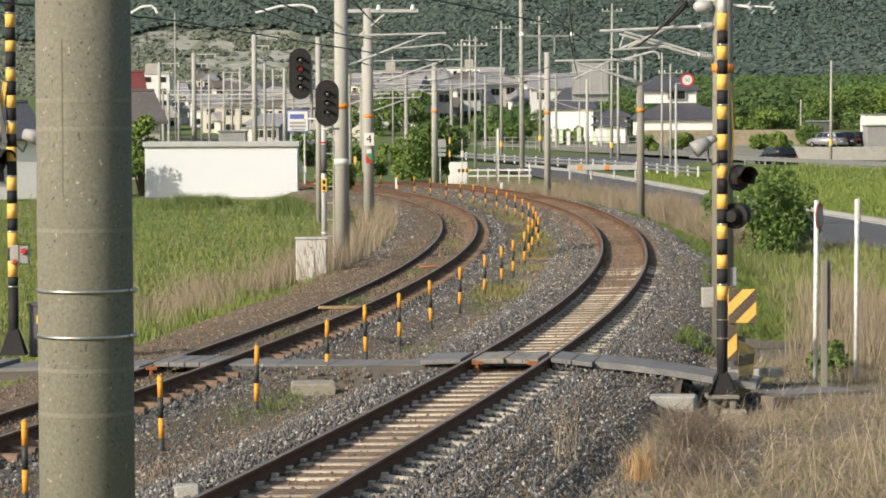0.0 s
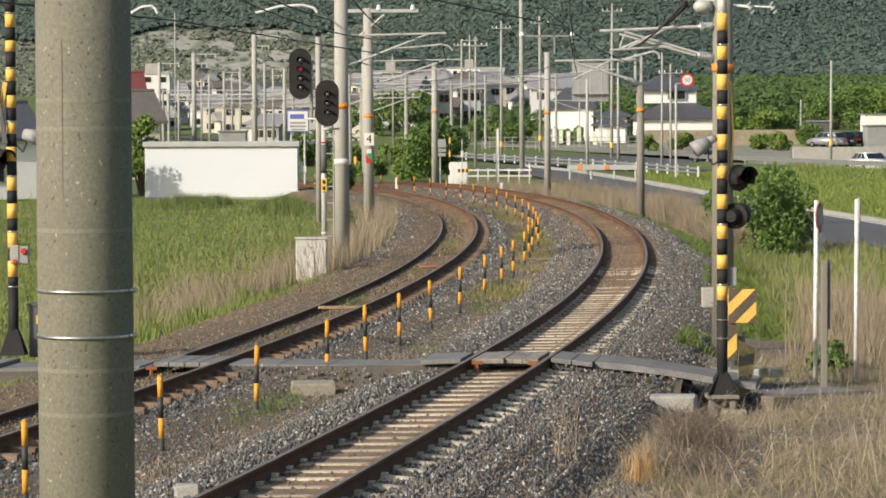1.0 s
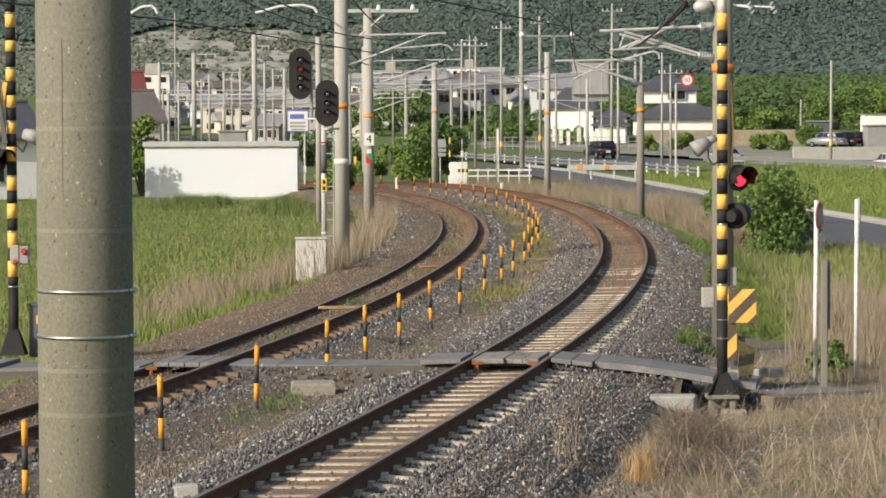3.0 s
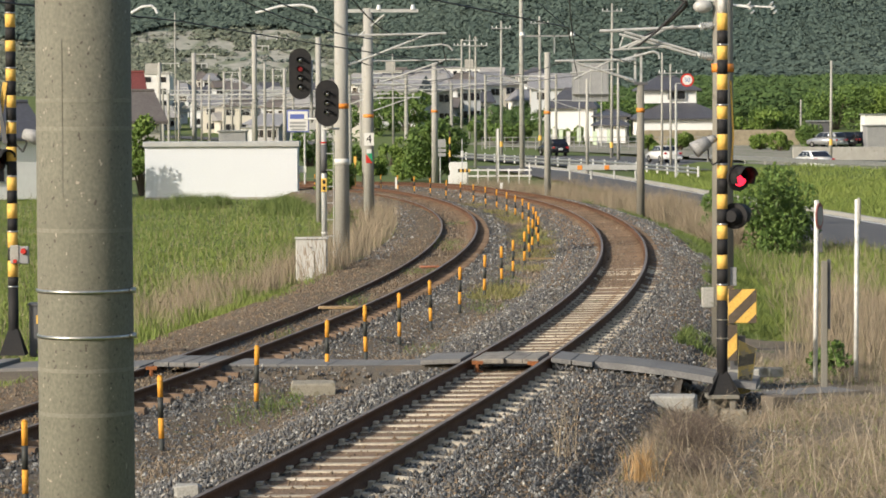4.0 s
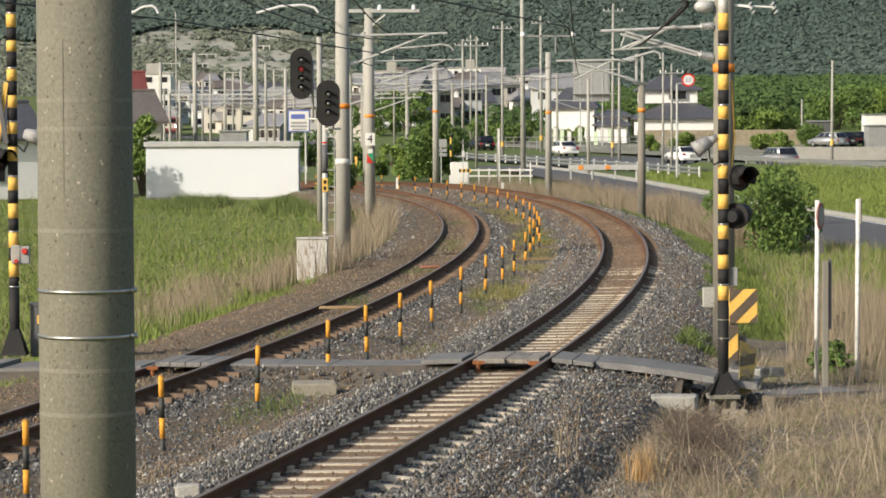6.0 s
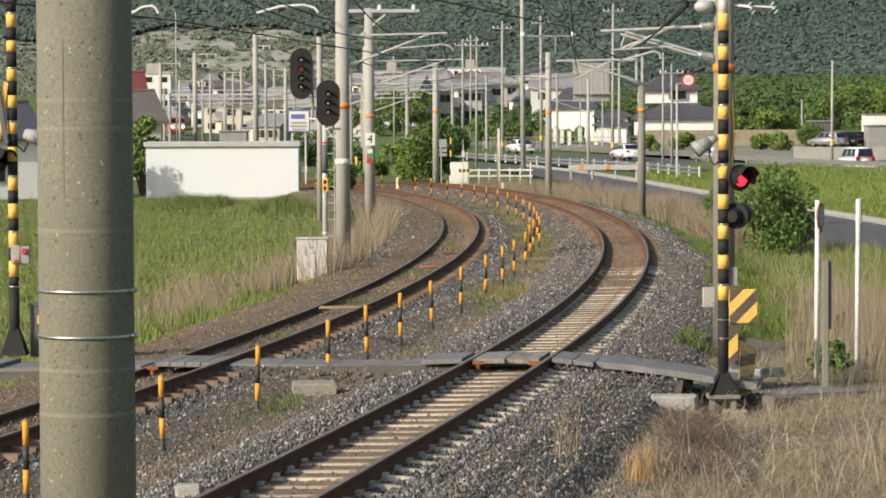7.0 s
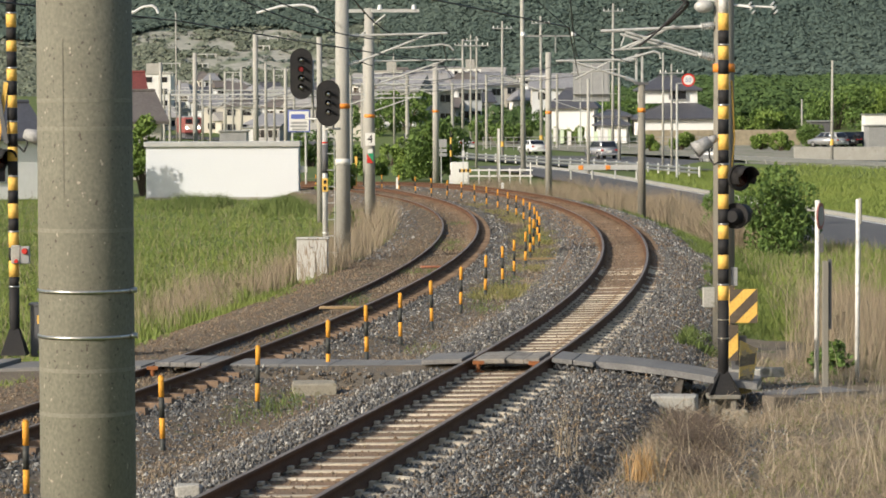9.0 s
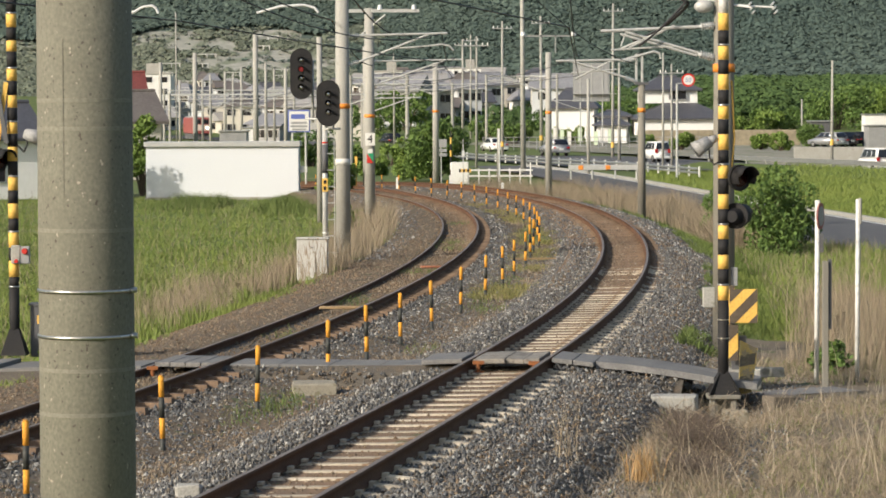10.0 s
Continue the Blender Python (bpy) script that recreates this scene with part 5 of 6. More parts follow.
# poles, arms and beams of the station yard
for px, y, top_px, w_px, side in ((345, 240, 92, 9, 1), (452, 225, 60, 10, 1), (505, 230, 120, 7, 0), (284, 260, 108, 6, 1), (565, 118, 65, 11, 0), (372, 330, 130, 5, 0), (398, 350, 125, 5, 1),
                                  (427, 360, 118, 5, 0), (318, 350, 140, 5, 1), (470, 300, 110, 5, 0), (412, 420, 130, 4, 1), (358, 430, 138, 4, 0), (485, 380, 120, 4, 1), (645, 150, 82, 8, 0),
                                  (1040, 200, 140, 6, 0), (312, 420, 20, 2.5, 0)):
    z0 = -1.2
    top = EYE - (top_px - 196) * y / 5000
    t = line_pole(px_x(px, y), y, top, w_px * y / 10000, "distant grey overhead line pole in the railway yard", z0=z0)
    if side:
        bm = B()
        for k, ln in ((.1, 1.9), (.9, 1.2)):
            box(bm, (ln / 2, 0, top - z0 - k), (ln, .07, .07))
            for q in (.55, .95):
                rod(bm, (ln * q, 0, top - z0 - k), (ln * q, 0, top - z0 - k - .35), .06, .04, 8)
        part("crossarm", bm, M_GALV, t)
    bracket(t, 5.2 - 1.0, 4.4 - 1.0, 3.0, z0=z0, angle=0 if px % 2 else PI, arm=False)
for px0, px1, y, yy in ((290, 520, 330, 158), (300, 520, 300, 166), (470, 600, 260, 160), (620, 720, 200, 137), (860, 985, 300, 135), (640, 800, 260, 150)):
    z = EYE - (yy - 196) * y / 5000
    b = thing("gantry_beam", pose((px_x(px0, y) + px_x(px1, y)) / 2, y, -1.2), "pale steel portal beam over the yard tracks", "gantry")
    L = px_x(px1, y) - px_x(px0, y)
    bm = B()
    for dz in (0, -.45):
        rod(bm, (-L / 2, 0, z + 1.2 + dz), (L / 2, 0, z + 1.2 + dz), .06, .06, 6)
    k = -L / 2
    while k < L / 2 - .8:
        rod(bm, (k, 0, z + .75), (k + .4, 0, z + 1.2), .025, .025, 5)
        rod(bm, (k + .4, 0, z + 1.2), (k + .8, 0, z + .75), .025, .025, 5)
        k += .8
    part("beam", bm, M_GALV, b)
    for sx in (-1, 1):
        bm = B()
        rod(bm, (sx * L / 2, 0, 0), (sx * L / 2, 0, z + 1.4), .16, .13, 10)
        part("leg", bm, M_CONCL, b)

# frame on top of a line pole
bm = B()
for x in (-.35, .35):
    box(bm, (x, 0, 7.7), (.07, .07, .9))
box(bm, (0, 0, 8.1), (2.6, .07, .08))
part("top_frame", bm, M_STEEL, poleD)
for x in (-1.25, 1.25):
    bm = B()
    rod(bm, (x, 0, 8.12), (x, 0, 8.3), .14, .1, 12)
    part("insulator", bm, M_INSUL, poleD)
bm = B()
box(bm, (.35, -.1, 8.1), (3.0, .1, .12))
rod(bm, (-.3, -.1, 7.2), (.6, -.1, 7.95), .04)
part("crossarm", bm, M_GALV, pole4)
for x in (-1.05, .4, 1.65):
    bm = B()
    rod(bm, (x, -.1, 8.14), (x, -.1, 8.32), .1, .06, 12)
    part("insulator", bm, M_INSUL, pole4)


for xs_ in ((-2.23, -1.6, -1.0, -.7, -.62), (-5.5, -5.2, -4.95, -4.85, -4.8)):
    bm = B()
    tube(bm, [(x_, 0, z_) for x_, z_ in zip(xs_, (7.0, 7.17, 7.2, 7.12, 7.0))], .035, 8)
    part("steady_arm", bm, M_INSUL, poleA, "curved white registration arm")
bm = B()
rod(bm, (0, 0, 7.35), (-5.6, 0, 7.4), .03, .03, 8)
part("cross_span", bm, M_GALV, poleA)


# ---------------------------------------------------------------- wires
def wire(pts, r, label="thin black overhead wire", sag=.25):
    c = bpy.data.curves.new("overhead_wire", "CURVE")
    c.dimensions, c.bevel_depth, c.bevel_resolution = "3D", r, 1
    for a, b in zip(pts[:-1], pts[1:]):
        sp = c.splines.new("POLY")
        sp.points.add(10)
        for i in range(11):
            k = i / 10
            p = Vector(a).lerp(Vector(b), k)
            sp.points[i].co = (p.x, p.y, p.z - sag * 4 * k * (1 - k), 1)
    c.materials.append(M_WIRE)
    return tagged(new("overhead_wire", c), label, "wire", "overhead wires")


for off, zc, sg in ((0, 4.95, .02), (0, 5.75, .5), (-GAP, 4.85, .02), (-GAP, 5.6, .5)):
    ys = (14, 48, 106, 140, 170, 215, 260) if off == 0 else (14, 40, 74, 104, 150, 200, 250)
    pts = []
    for y in ys:
        s = near_s(max(y, 12.5))
        p = rail_xyz(s, off, zc)
        if y < 12.5:
            p = p + np.array([-math.sin(.19) * (12 - y), -(12 - y), 0])
        pts.append(tuple(p))
    wire(pts, .012, sag=sg)
wire([(-6.0, 40, 7.2), (-2.9, 74, 5.9), (-2.6, 104, 5.2)], .018, sag=.3)
wire([(-6.0, 40, 8.3), (-2.3, 74, 6.4), (-1.3, 104, 6.3)], .02, sag=.3)
wire([(2.4, 100, 8.4), (7.3, 106, 5.2)], .016, sag=.5)
wire([(4.1, 48, 5.9), (4.15, 48, 5.3), (3.5, 52, 4.8)], .03, sag=.1)


# ---------------------------------------------------------------- clutter by the far road crossing
c = thing("signal_cabinet", pose(.95, 168, -.85), "white metal cabinet beside the railway bend", "cabinet")
bm = B()
box(bm, (0, 0, .68), (1.05, .5, 1.3), bev=.03)
part("body", bm, M_WHITE, c)
s_ = thing("warning_sign", pose(1.2, 166.5, -.85), "yellow and black striped warning arms on a thin pole", "sign")
bm = B()
rod(bm, (-.05, 0, 0), (-.05, 0, 2.7), .03, .03, 8)
part("pole", bm, M_GALV, s_)
for i in range(6):
    bm = B()
    box(bm, (-.24 + i * .12, -.06, .85), (.118, .05, .2), bev=.01)
    part("stripe", bm, M_YELL if i % 2 else M_BLK, s_)
bm = B()
box(bm, (-.05, -.04, 1.85), (.16, .08, .36), bev=.01)
part("box", bm, M_WHITE, s_)
s_ = thing("crossing_signal", pose(.45, 174, -.9), "far striped crossing pole seen against a bush", "crossing signal")
for i in range(7):
    bm = B()
    rod(bm, (0, 0, .4 + i * .4), (0, 0, .79 + i * .4), .06, .06, 10)
    part("stripe", bm, (M_BLK, M_YELL)[i % 2] if i > 1 else (M_BLK, M_WHITE)[i % 2], s_)
bm = B()
rod(bm, (0, 0, 0), (0, 0, .4), .07, .07, 10)
part("lower_pole", bm, M_BLK, s_)
s_ = thing("sign_board", pose(-.15, 172, -.9), "small grey two-panel sign board on a thin leg", "sign")
bm = B()
rod(bm, (0, 0, 0), (0, 0, 2.7), .035, .035, 8)
part("leg", bm, M_GALV, s_)
for z, h in ((2.45, .5), (2.02, .2), (1.75, .2)):
    bm = B()
    box(bm, (.05, -.05, z), (.6, .03, h), bev=.01)
    part("panel", bm, M_GREY, s_)
f_ = thing("fence", pose(3.4, 170, -.9), "low white railing by the far crossing", "fence")
for i in range(7):
    bm = B()
    rod(bm, (-1.9 + i * .62, 0, 0), (-1.9 + i * .62, 0, .95 + .35 * (i == 6)), .045, .045, 8)
    part("post", bm, M_WHITE, f_)
for z in (.5, .85):
    bm = B()
    box(bm, (0, 0, z), (3.9, .05, .1))
    part("rail", bm, M_WHITE, f_)
w_ = thing("white_post", pose(3.15, 160, -.9), "tall thin white marker post", "post")
bm = B()
rod(bm, (0, 0, 0), (0, 0, 3.4), .06, .06, 10)
part("shaft", bm, M_WHITE, w_)
for px, y, zb in ((888, 150, -.9), (796, 150, -.5), (1067, 108, -.9), (702, 150, -.6)):
    w_ = thing("track_marker", pose(px_x(px, y), y, zb), "small white track marker post", "marker", "track markers")
    bm = B()
    box(bm, (0, 0, .3), (.14, .08, .6), bev=.01)
    part("plate", bm, M_WHITE, w_)
y_ = thing("sign_post", pose(px_x(629, 150), 150, -.9), "thin yellow signal marker post", "post")
bm = B()
box(bm, (0, 0, 1.0), (.07, .07, 2.0))
box(bm, (0, -.04, 1.85), (.14, .03, .36))
part("post", bm, M_YELL, y_)

# sheds and parked cars beside the right-hand houses and the yard
def lean_shed(x, y, z, w, d, h, wall, label):
    t = thing("shed", pose(x, y, z), label, "shed")
    bm = B()
    box(bm, (0, d / 2, h / 2), (w, d, h))
    wl = part("wall", bm, wall, t)
    n = int(w / .3)
    for i in range(n):
        bm = B()
        box(bm, (-w / 2 + (i + .5) * w / n, -.02, h / 2), (w / n * .5, .05, h))
        part("rib", bm, wall, wl)
    bm = B()
    box(bm, (0, d / 2, h + .08), (w + .3, d + .4, .14), bev=.03)
    part("roof", bm, M_STEEL, t)


lean_shed(px_x(1565, 300), 300, -.6, 3.6, 3, 2.3, M_GREY, "grey corrugated shed beside the garden")
lean_shed(px_x(412, 300), 300, -1.2, 2.9, 3, 2.6, M_GREY, "grey corrugated store beside the railway yard")
lean_shed(px_x(440, 310), 310, -1.2, 1.6, 3, 2.9, M_WALLC, "small pale yard hut")
lean_shed(px_x(1455, 318), 320, -.3, 2.2, 3, 2.4, M_DGREY, "dark open garage with a pale roof edge")
lean_shed(px_x(1560, 340), 342, 0.2, 3.5, 3, 2.6, M_WALLC, "small cream garden house")
for px, y, m_ in ((1482, 303, "M_CBLK"), (1505, 306, "M_CBLK"), (1464, 300, "M_CSIL")):
    k_ = car("estate_car", {"M_CSIL": M_CSIL, "M_CBLK": M_CBLK, "M_CWHT": M_CWHT}[m_], "parked car beside the garden sheds")
    k_.matrix_basis = pose(px_x(px, y), y, -.52, 0, 0, 35)
# pale banners along the garage
for i, px in enumerate((978, 990, 1003, 1022, 1037, 1050, 1062, 1075)):
    b_ = thing("banner", pose(px_x(px, 312), 312, -.4), "narrow pale green and white banner on a pole", "banner", "banners")
    bm = B()
    rod(bm, (0, 0, 0), (0, 0, 2.2), .025, .025, 6)
    part("pole", bm, M_GALV, b_)
    bm = B()
    box(bm, (.22, 0, 1.25 - .2 * (i % 3)), (.42, .02, 1.5))
    part("cloth", bm, M_BANNER if i % 2 else M_WHITE, b_)

# second bracket pair, feeder insulators and drop cable on the pole by the crossing
bm = B()
for i in range(6):
    rod(bm, (-.95 + i * .07, -.1, 6.32), (-.93 + i * .07, -.1, 6.31), .07, .05, 10)
rod(bm, (-1.0, -.1, 6.34), (-.1, -.05, 6.26), .02)
part("feeder_insulator", bm, M_INSUL, poleR, "ribbed white feeder insulator")
bm = B()
bmesh.ops.create_uvsphere(bm, u_segments=16, v_segments=10, radius=.15, matrix=Matrix.Translation((-.35, -.1, 6.17)) @ Matrix.Diagonal((1.1, .8, .75, 1)))
smooth(part("arrester", bm, M_GALV, poleR, "pale grey bell-shaped arrester"))
for k_ in range(2):
    bm = B()
    for i in range(3):
        rod(bm, (.42 + k_ * .38 + i * .03, -.1, 6.22 - i * .07), (.44 + k_ * .38 + i * .03, -.1, 6.2 - i * .07), .05, .04, 8)
    rod(bm, (.1, 0, 6.2), (.45 + k_ * .38, -.1, 6.15), .015)
    part("side_insulator", bm, M_INSUL, poleR)
wire([(3.72, 47.8, 6.2), (3.86, 47.8, 5.6), (4.1, 47.8, 5.35), (3.3, 47.8, 4.6)], .022, sag=.05)


# ---------------------------------------------------------------- hills behind the town
def hill_z(x, y):
    """Height of the hillside."""
    k = (y - 780) / 430
    if k < 0:
        return -2
    h = 185 * min(1, k) ** 1.15
    h *= .92 + .30 * noise.noise((x * .0025, y * .002, 3.1)) + .12 * noise.noise((x * .009, y * .008, 1.0))
    return h + 3


def wood_edge(col):
    """Where the wood ends over the open slope."""
    return 58 + 26 * noise.noise((col * .008, 0, 5.0)) - .03 * (col - 300)


def hill():
    xs, ys = np.linspace(-700, 800, 90), np.linspace(770, 1300, 60)
    verts = [(x, y, hill_z(x, y)) for y in ys for x in xs]
    n = len(xs)
    faces = [(j * n + i, j * n + i + 1, (j + 1) * n + i + 1, (j + 1) * n + i) for j in range(len(ys) - 1) for i in range(n - 1)]
    h = raw("hillside", verts, faces, M_HILLSOIL)
    h.data.materials.append(M_HAZEFLOOR)
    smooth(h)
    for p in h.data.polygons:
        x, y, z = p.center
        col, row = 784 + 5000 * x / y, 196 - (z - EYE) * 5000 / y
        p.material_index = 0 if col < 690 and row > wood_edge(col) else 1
    tagged(h, "steep hillside with bare earth terraces behind the town", "hill", kind="structure")


hill()


OCT_V = np.array([(1, 0, 0), (-1, 0, 0), (0, 1, 0), (0, -1, 0), (0, 0, 1), (0, 0, -1)], float) * 1.15
OCT_F = np.array([(0, 2, 4), (2, 1, 4), (1, 3, 4), (3, 0, 4), (2, 0, 5), (1, 2, 5), (3, 1, 5), (0, 3, 5)])


def crowns(name, spots, material, label, seed=1, leafs=13, size=.6):
    """Many leafy crowns joined into one mesh: each a dome of small tilted leaf clumps round (x, y, z, radius)."""
    r = np.random.RandomState(seed)
    sp = np.repeat(np.array(spots), leafs, axis=0)
    n = len(sp)
    d = r.normal(size=(n, 3))
    d[:, 2] = np.abs(d[:, 2]) * .9 - .15
    d /= np.linalg.norm(d, axis=1)[:, None]
    P = sp[:, :3] + d * (sp[:, 3] * r.uniform(.65, 1.08, n))[:, None] * np.array([1, 1, .6])
    nrm = d * .7 + np.array([0, -.25, .9]) + r.normal(0, .34, (n, 3))
    nrm /= np.linalg.norm(nrm, axis=1)[:, None]
    a = np.cross(nrm, r.normal(size=(n, 3)))
    a /= np.linalg.norm(a, axis=1)[:, None]
    b = np.cross(nrm, a)
    q = (sp[:, 3] * size * r.uniform(.6, 1.3, n))[:, None]
    V = np.stack([P - a * q - b * q * .6, P + a * q - b * q * .5, P + b * q * 1.05], 1).reshape(-1, 3)
    me = bpy.data.meshes.new(name)
    me.from_pydata(V.tolist(), [], np.arange(n * 3).reshape(-1, 3).tolist())
    me.update()
    me.materials.append(material)
    return tagged(new(name, me), label, "forest", kind="stuff")


TERRACES = ((300, 412, 71, 82), (455, 605, 52, 66), (408, 560, 88, 98), (365, 592, 104, 119), (330, 420, 100, 106))


def forest():
    r = np.random.RandomState(3)
    wood, scrub = [], []
    tries = 0
    while tries < 56000:
        y = r.uniform(784, 1000)
        px = r.uniform(-80, 1640)
        x = (px - 784) / 5000 * y
        z = hill_z(x, y)
        py = 196 - (z - EYE) * 5000 / y
        if py < -60:
            continue
        tries += 1
        size = r.uniform(.7, 1.9) * (1 + .5 * noise.noise((x * .03, y * .03, 9.0)))
        if px < 680 and py > wood_edge(px):
            # open slope with terraces and scrub below the wood
            wob = 5 * noise.noise((px * .03, 1.0, 3.0))
            if any(a - 8 < px < b + 8 and c - 1 < py + wob < e + 7 for a, b, c, e in TERRACES) and r.uniform() > .06:
                continue
            bare = noise.noise((x * .02, y * .03, 7.7)) + .5 * noise.noise((x * .06, y * .08, 2.2))
            if bare > .24 and r.uniform() < .85:
                continue
            (wood if bare < -.42 else scrub).append((x, y, z + .3, size * .75))
        else:
            wood.append((x, y, z + 1.0, size))
    crowns("hill_forest", wood, M_HAZEWOOD, "dense woodland covering the hillside, its green greyed by painted haze", 1, 10, .42)
    crowns("hill_scrub", scrub, M_SCRUB, "olive scrub between pale terraces on the hillside", 2, 10, .45)
    grove = []
    for n in range(3600):
        y = r.uniform(420, 790)
        x = (r.uniform(1230, 1640) - 784) / 5000 * y
        grove.append((x, y, ground_z(x, y) + r.uniform(0, 4), r.uniform(.7, 1.7)))
    for n in range(1500):
        y = r.uniform(400, 780)
        x = (r.uniform(540, 1260) - 784) / 5000 * y
        grove.append((x, y, ground_z(x, y) + r.uniform(0, 1.4), r.uniform(.5, 1.5)))
    crowns("grove", grove, M_GROVE, "green groves among the houses at the foot of the hill", 3, 40, .26)


forest()


M_PALE = mat("pale_dead_stalk", (.5, .43, .32), (.42, .35, .26), 3, .85, bump=0, fine=20, space="World")
M_PLANK = mat("weathered_wood", (.36, .25, .13), (.28, .19, .1), 4, .9, bump=.3, fine=30)


# ---------------------------------------------------------------- leafy plants
def leaves(name, centres, count, size, material, parent, seed):
    """Leaf-shaped quads scattered in the given balls (x, y, z, r)."""
    r = np.random.RandomState(seed)
    C = np.array(centres)
    idx = r.choice(len(C), count, p=C[:, 3] ** 2 / (C[:, 3] ** 2).sum())
    d = r.normal(size=(count, 3))
    d /= np.linalg.norm(d, axis=1)[:, None]
    P = C[idx, :3] + d * (C[idx, 3] * r.uniform(.55, 1.05, count) ** .6)[:, None]
    a = r.normal(size=(count, 3))
    a /= np.linalg.norm(a, axis=1)[:, None]
    b = np.cross(a, r.normal(size=(count, 3)))
    b /= np.linalg.norm(b, axis=1)[:, None]
    L = (size * r.uniform(.6, 1.3, count))[:, None]
    V = np.stack([P - a * L, P + b * L * .45, P + a * L, P - b * L * .45], 1).reshape(-1, 3)
    F = np.arange(count * 4).reshape(-1, 4)
    return raw(name, V.tolist(), F.tolist(), material, parent)


def bush(x, y, z, w, h, material, label, count, size, seed, name="bush", trunk=.04, cat="bush"):
    t = thing(name, pose(x, y, z), label, cat)
    r = random.Random(seed)
    balls = []
    bm = B()
    for i in range(16):
        a, q = r.uniform(0, 2 * PI), r.uniform(0, 1) ** .5
        bx, by, bz = math.cos(a) * q * w * .38, math.sin(a) * q * w * .38, h * (r.uniform(.3, .85) - .15 * q)
        balls.append((bx, by, bz, r.uniform(.14, .26) * min(w, h)))
        rod(bm, (bx * .1, by * .1, 0), (bx * .4, by * .4, bz * .5), trunk, trunk * .6, 6)
        rod(bm, (bx * .4, by * .4, bz * .5), (bx, by, bz), trunk * .6, trunk * .25, 6)
    part("stem", bm, M_BARK, t)
    leaves("crown", balls, count, size, material, t, seed)
    return t


bush(10.35, 88, -1.15, 3.0, 2.95, M_LEAF, "dense rounded green shrub beside the side road", 8000, .078, 5)
bush(9.6, 97, -1.15, 1.6, 2.3, M_LEAF, "dense green shrub in the dry verge", 5000, .06, 6)
bush(-.5, 185, -1.2, 4.4, 4.6, M_LEAF, "leafy green tree beside the railway", 9000, .14, 7, "tree", .08, "tree")
bush(-1.9, 188, -1.2, 3.0, 3.8, M_LEAFY, "leafy light green shrub beside the railway", 5000, .12, 8)
bush(-17.4, 148, -1.1, 2.3, 4.2, M_LEAFY, "bright green young tree beside the shed", 1500, .1, 9, "tree", .06, "tree")
bush(6.1, 44.3, -.8, .7, .75, M_LEAF, "low dark green weed clump by the footpath", 900, .05, 10)
bush(-3.4, 97, -.9, 1.0, 1.6, M_LEAFY, "bright green shrub behind the railway pole", 1800, .07, 12)
bush(-5.9, 43.0, -.4, .7, .5, M_LEAFY, "small green weeds by the cabinet", 800, .04, 13)
for i, (px, y, w, h, m_) in enumerate(((1345, 290, 2.4, 1.8, M_LEAFY), (1380, 285, 3.0, 1.9, M_LEAFY), (1432, 305, 3.2, 2.6, M_LEAF), (1335, 345, 9, 4.0, M_LEAFY), (1385, 350, 9, 4.2, M_LEAF),
                                       (1480, 380, 11, 7, M_LEAF), (1530, 390, 12, 6.6, M_LEAF), (1590, 380, 12, 6.5, M_LEAFY), (880, 330, 8, 3.4, M_LEAF), (910, 325, 7, 3, M_LEAF),
                                       (1005, 318, 5, 2.2, M_LEAFY), (1150, 285, 2.0, 1.8, M_LEAFY), (1205, 290, 2.6, 2.0, M_LEAFY), (548, 235, 3.5, 3.2, M_LEAF),
                                       (720, 380, 12, 6, M_LEAF), (660, 360, 9, 5, M_LEAF), (1100, 345, 7, 5, M_LEAF), (590, 150, 2.6, 2.4, M_LEAFY), (250, 157, 2.3, 5.6, M_LEAFY), (620, 230, 5, 2.2, M_LEAF), (690, 240, 4, 1.8, M_LEAFY), (655, 205, 3, 1.4, M_LEAFY), (735, 225, 3.5, 2.0, M_LEAF),
                                       (330, 255, 3, 1.2, M_LEAF), (300, 240, 2.5, 1.6, M_LEAF))):
    z = ground_z(0, y)
    bush(px_x(px, y), y, z, w, h, m_, "leafy green trees and shrubs near the houses", 2600, .1 + w * .016, 20 + i, "tree" if h > 3 else "bush", .07, "tree" if h > 3 else "bush")

# stone terrace wall and pale concrete wall beyond the main road
t = thing("terrace_wall", pose(33, 311, -.6), "weathered tan stone retaining wall below the house", "wall")
bm = B()
box(bm, (-2.5, 0, .95), (17.5, .6, 1.9), bev=.05)
part("wall", bm, M_RWALL, t)
t = thing("concrete_wall", pose(38.5, 240, -.8), "low pale concrete wall along the main road", "wall")
bm = B()
box(bm, (0, 0, .55), (17.5, .4, 1.15), bev=.03)
part("wall", bm, M_CONCL, t)
t = thing("fence", pose(14, 292, -.6, 0, 0, -8), "grey wire fence behind the main road", "fence")
for k in range(30):
    bm = B()
    rod(bm, (-10 + k * .8, 0, 0), (-10 + k * .8, 0, 1.4), .035, .035, 6)
    part("post", bm, M_GREY, t)
for zz in (.4, .9, 1.35):
    bm = B()
    rod(bm, (-10, 0, zz), (13.6, 0, zz), .03, .03, 6)
    part("wire", bm, M_GREY, t)


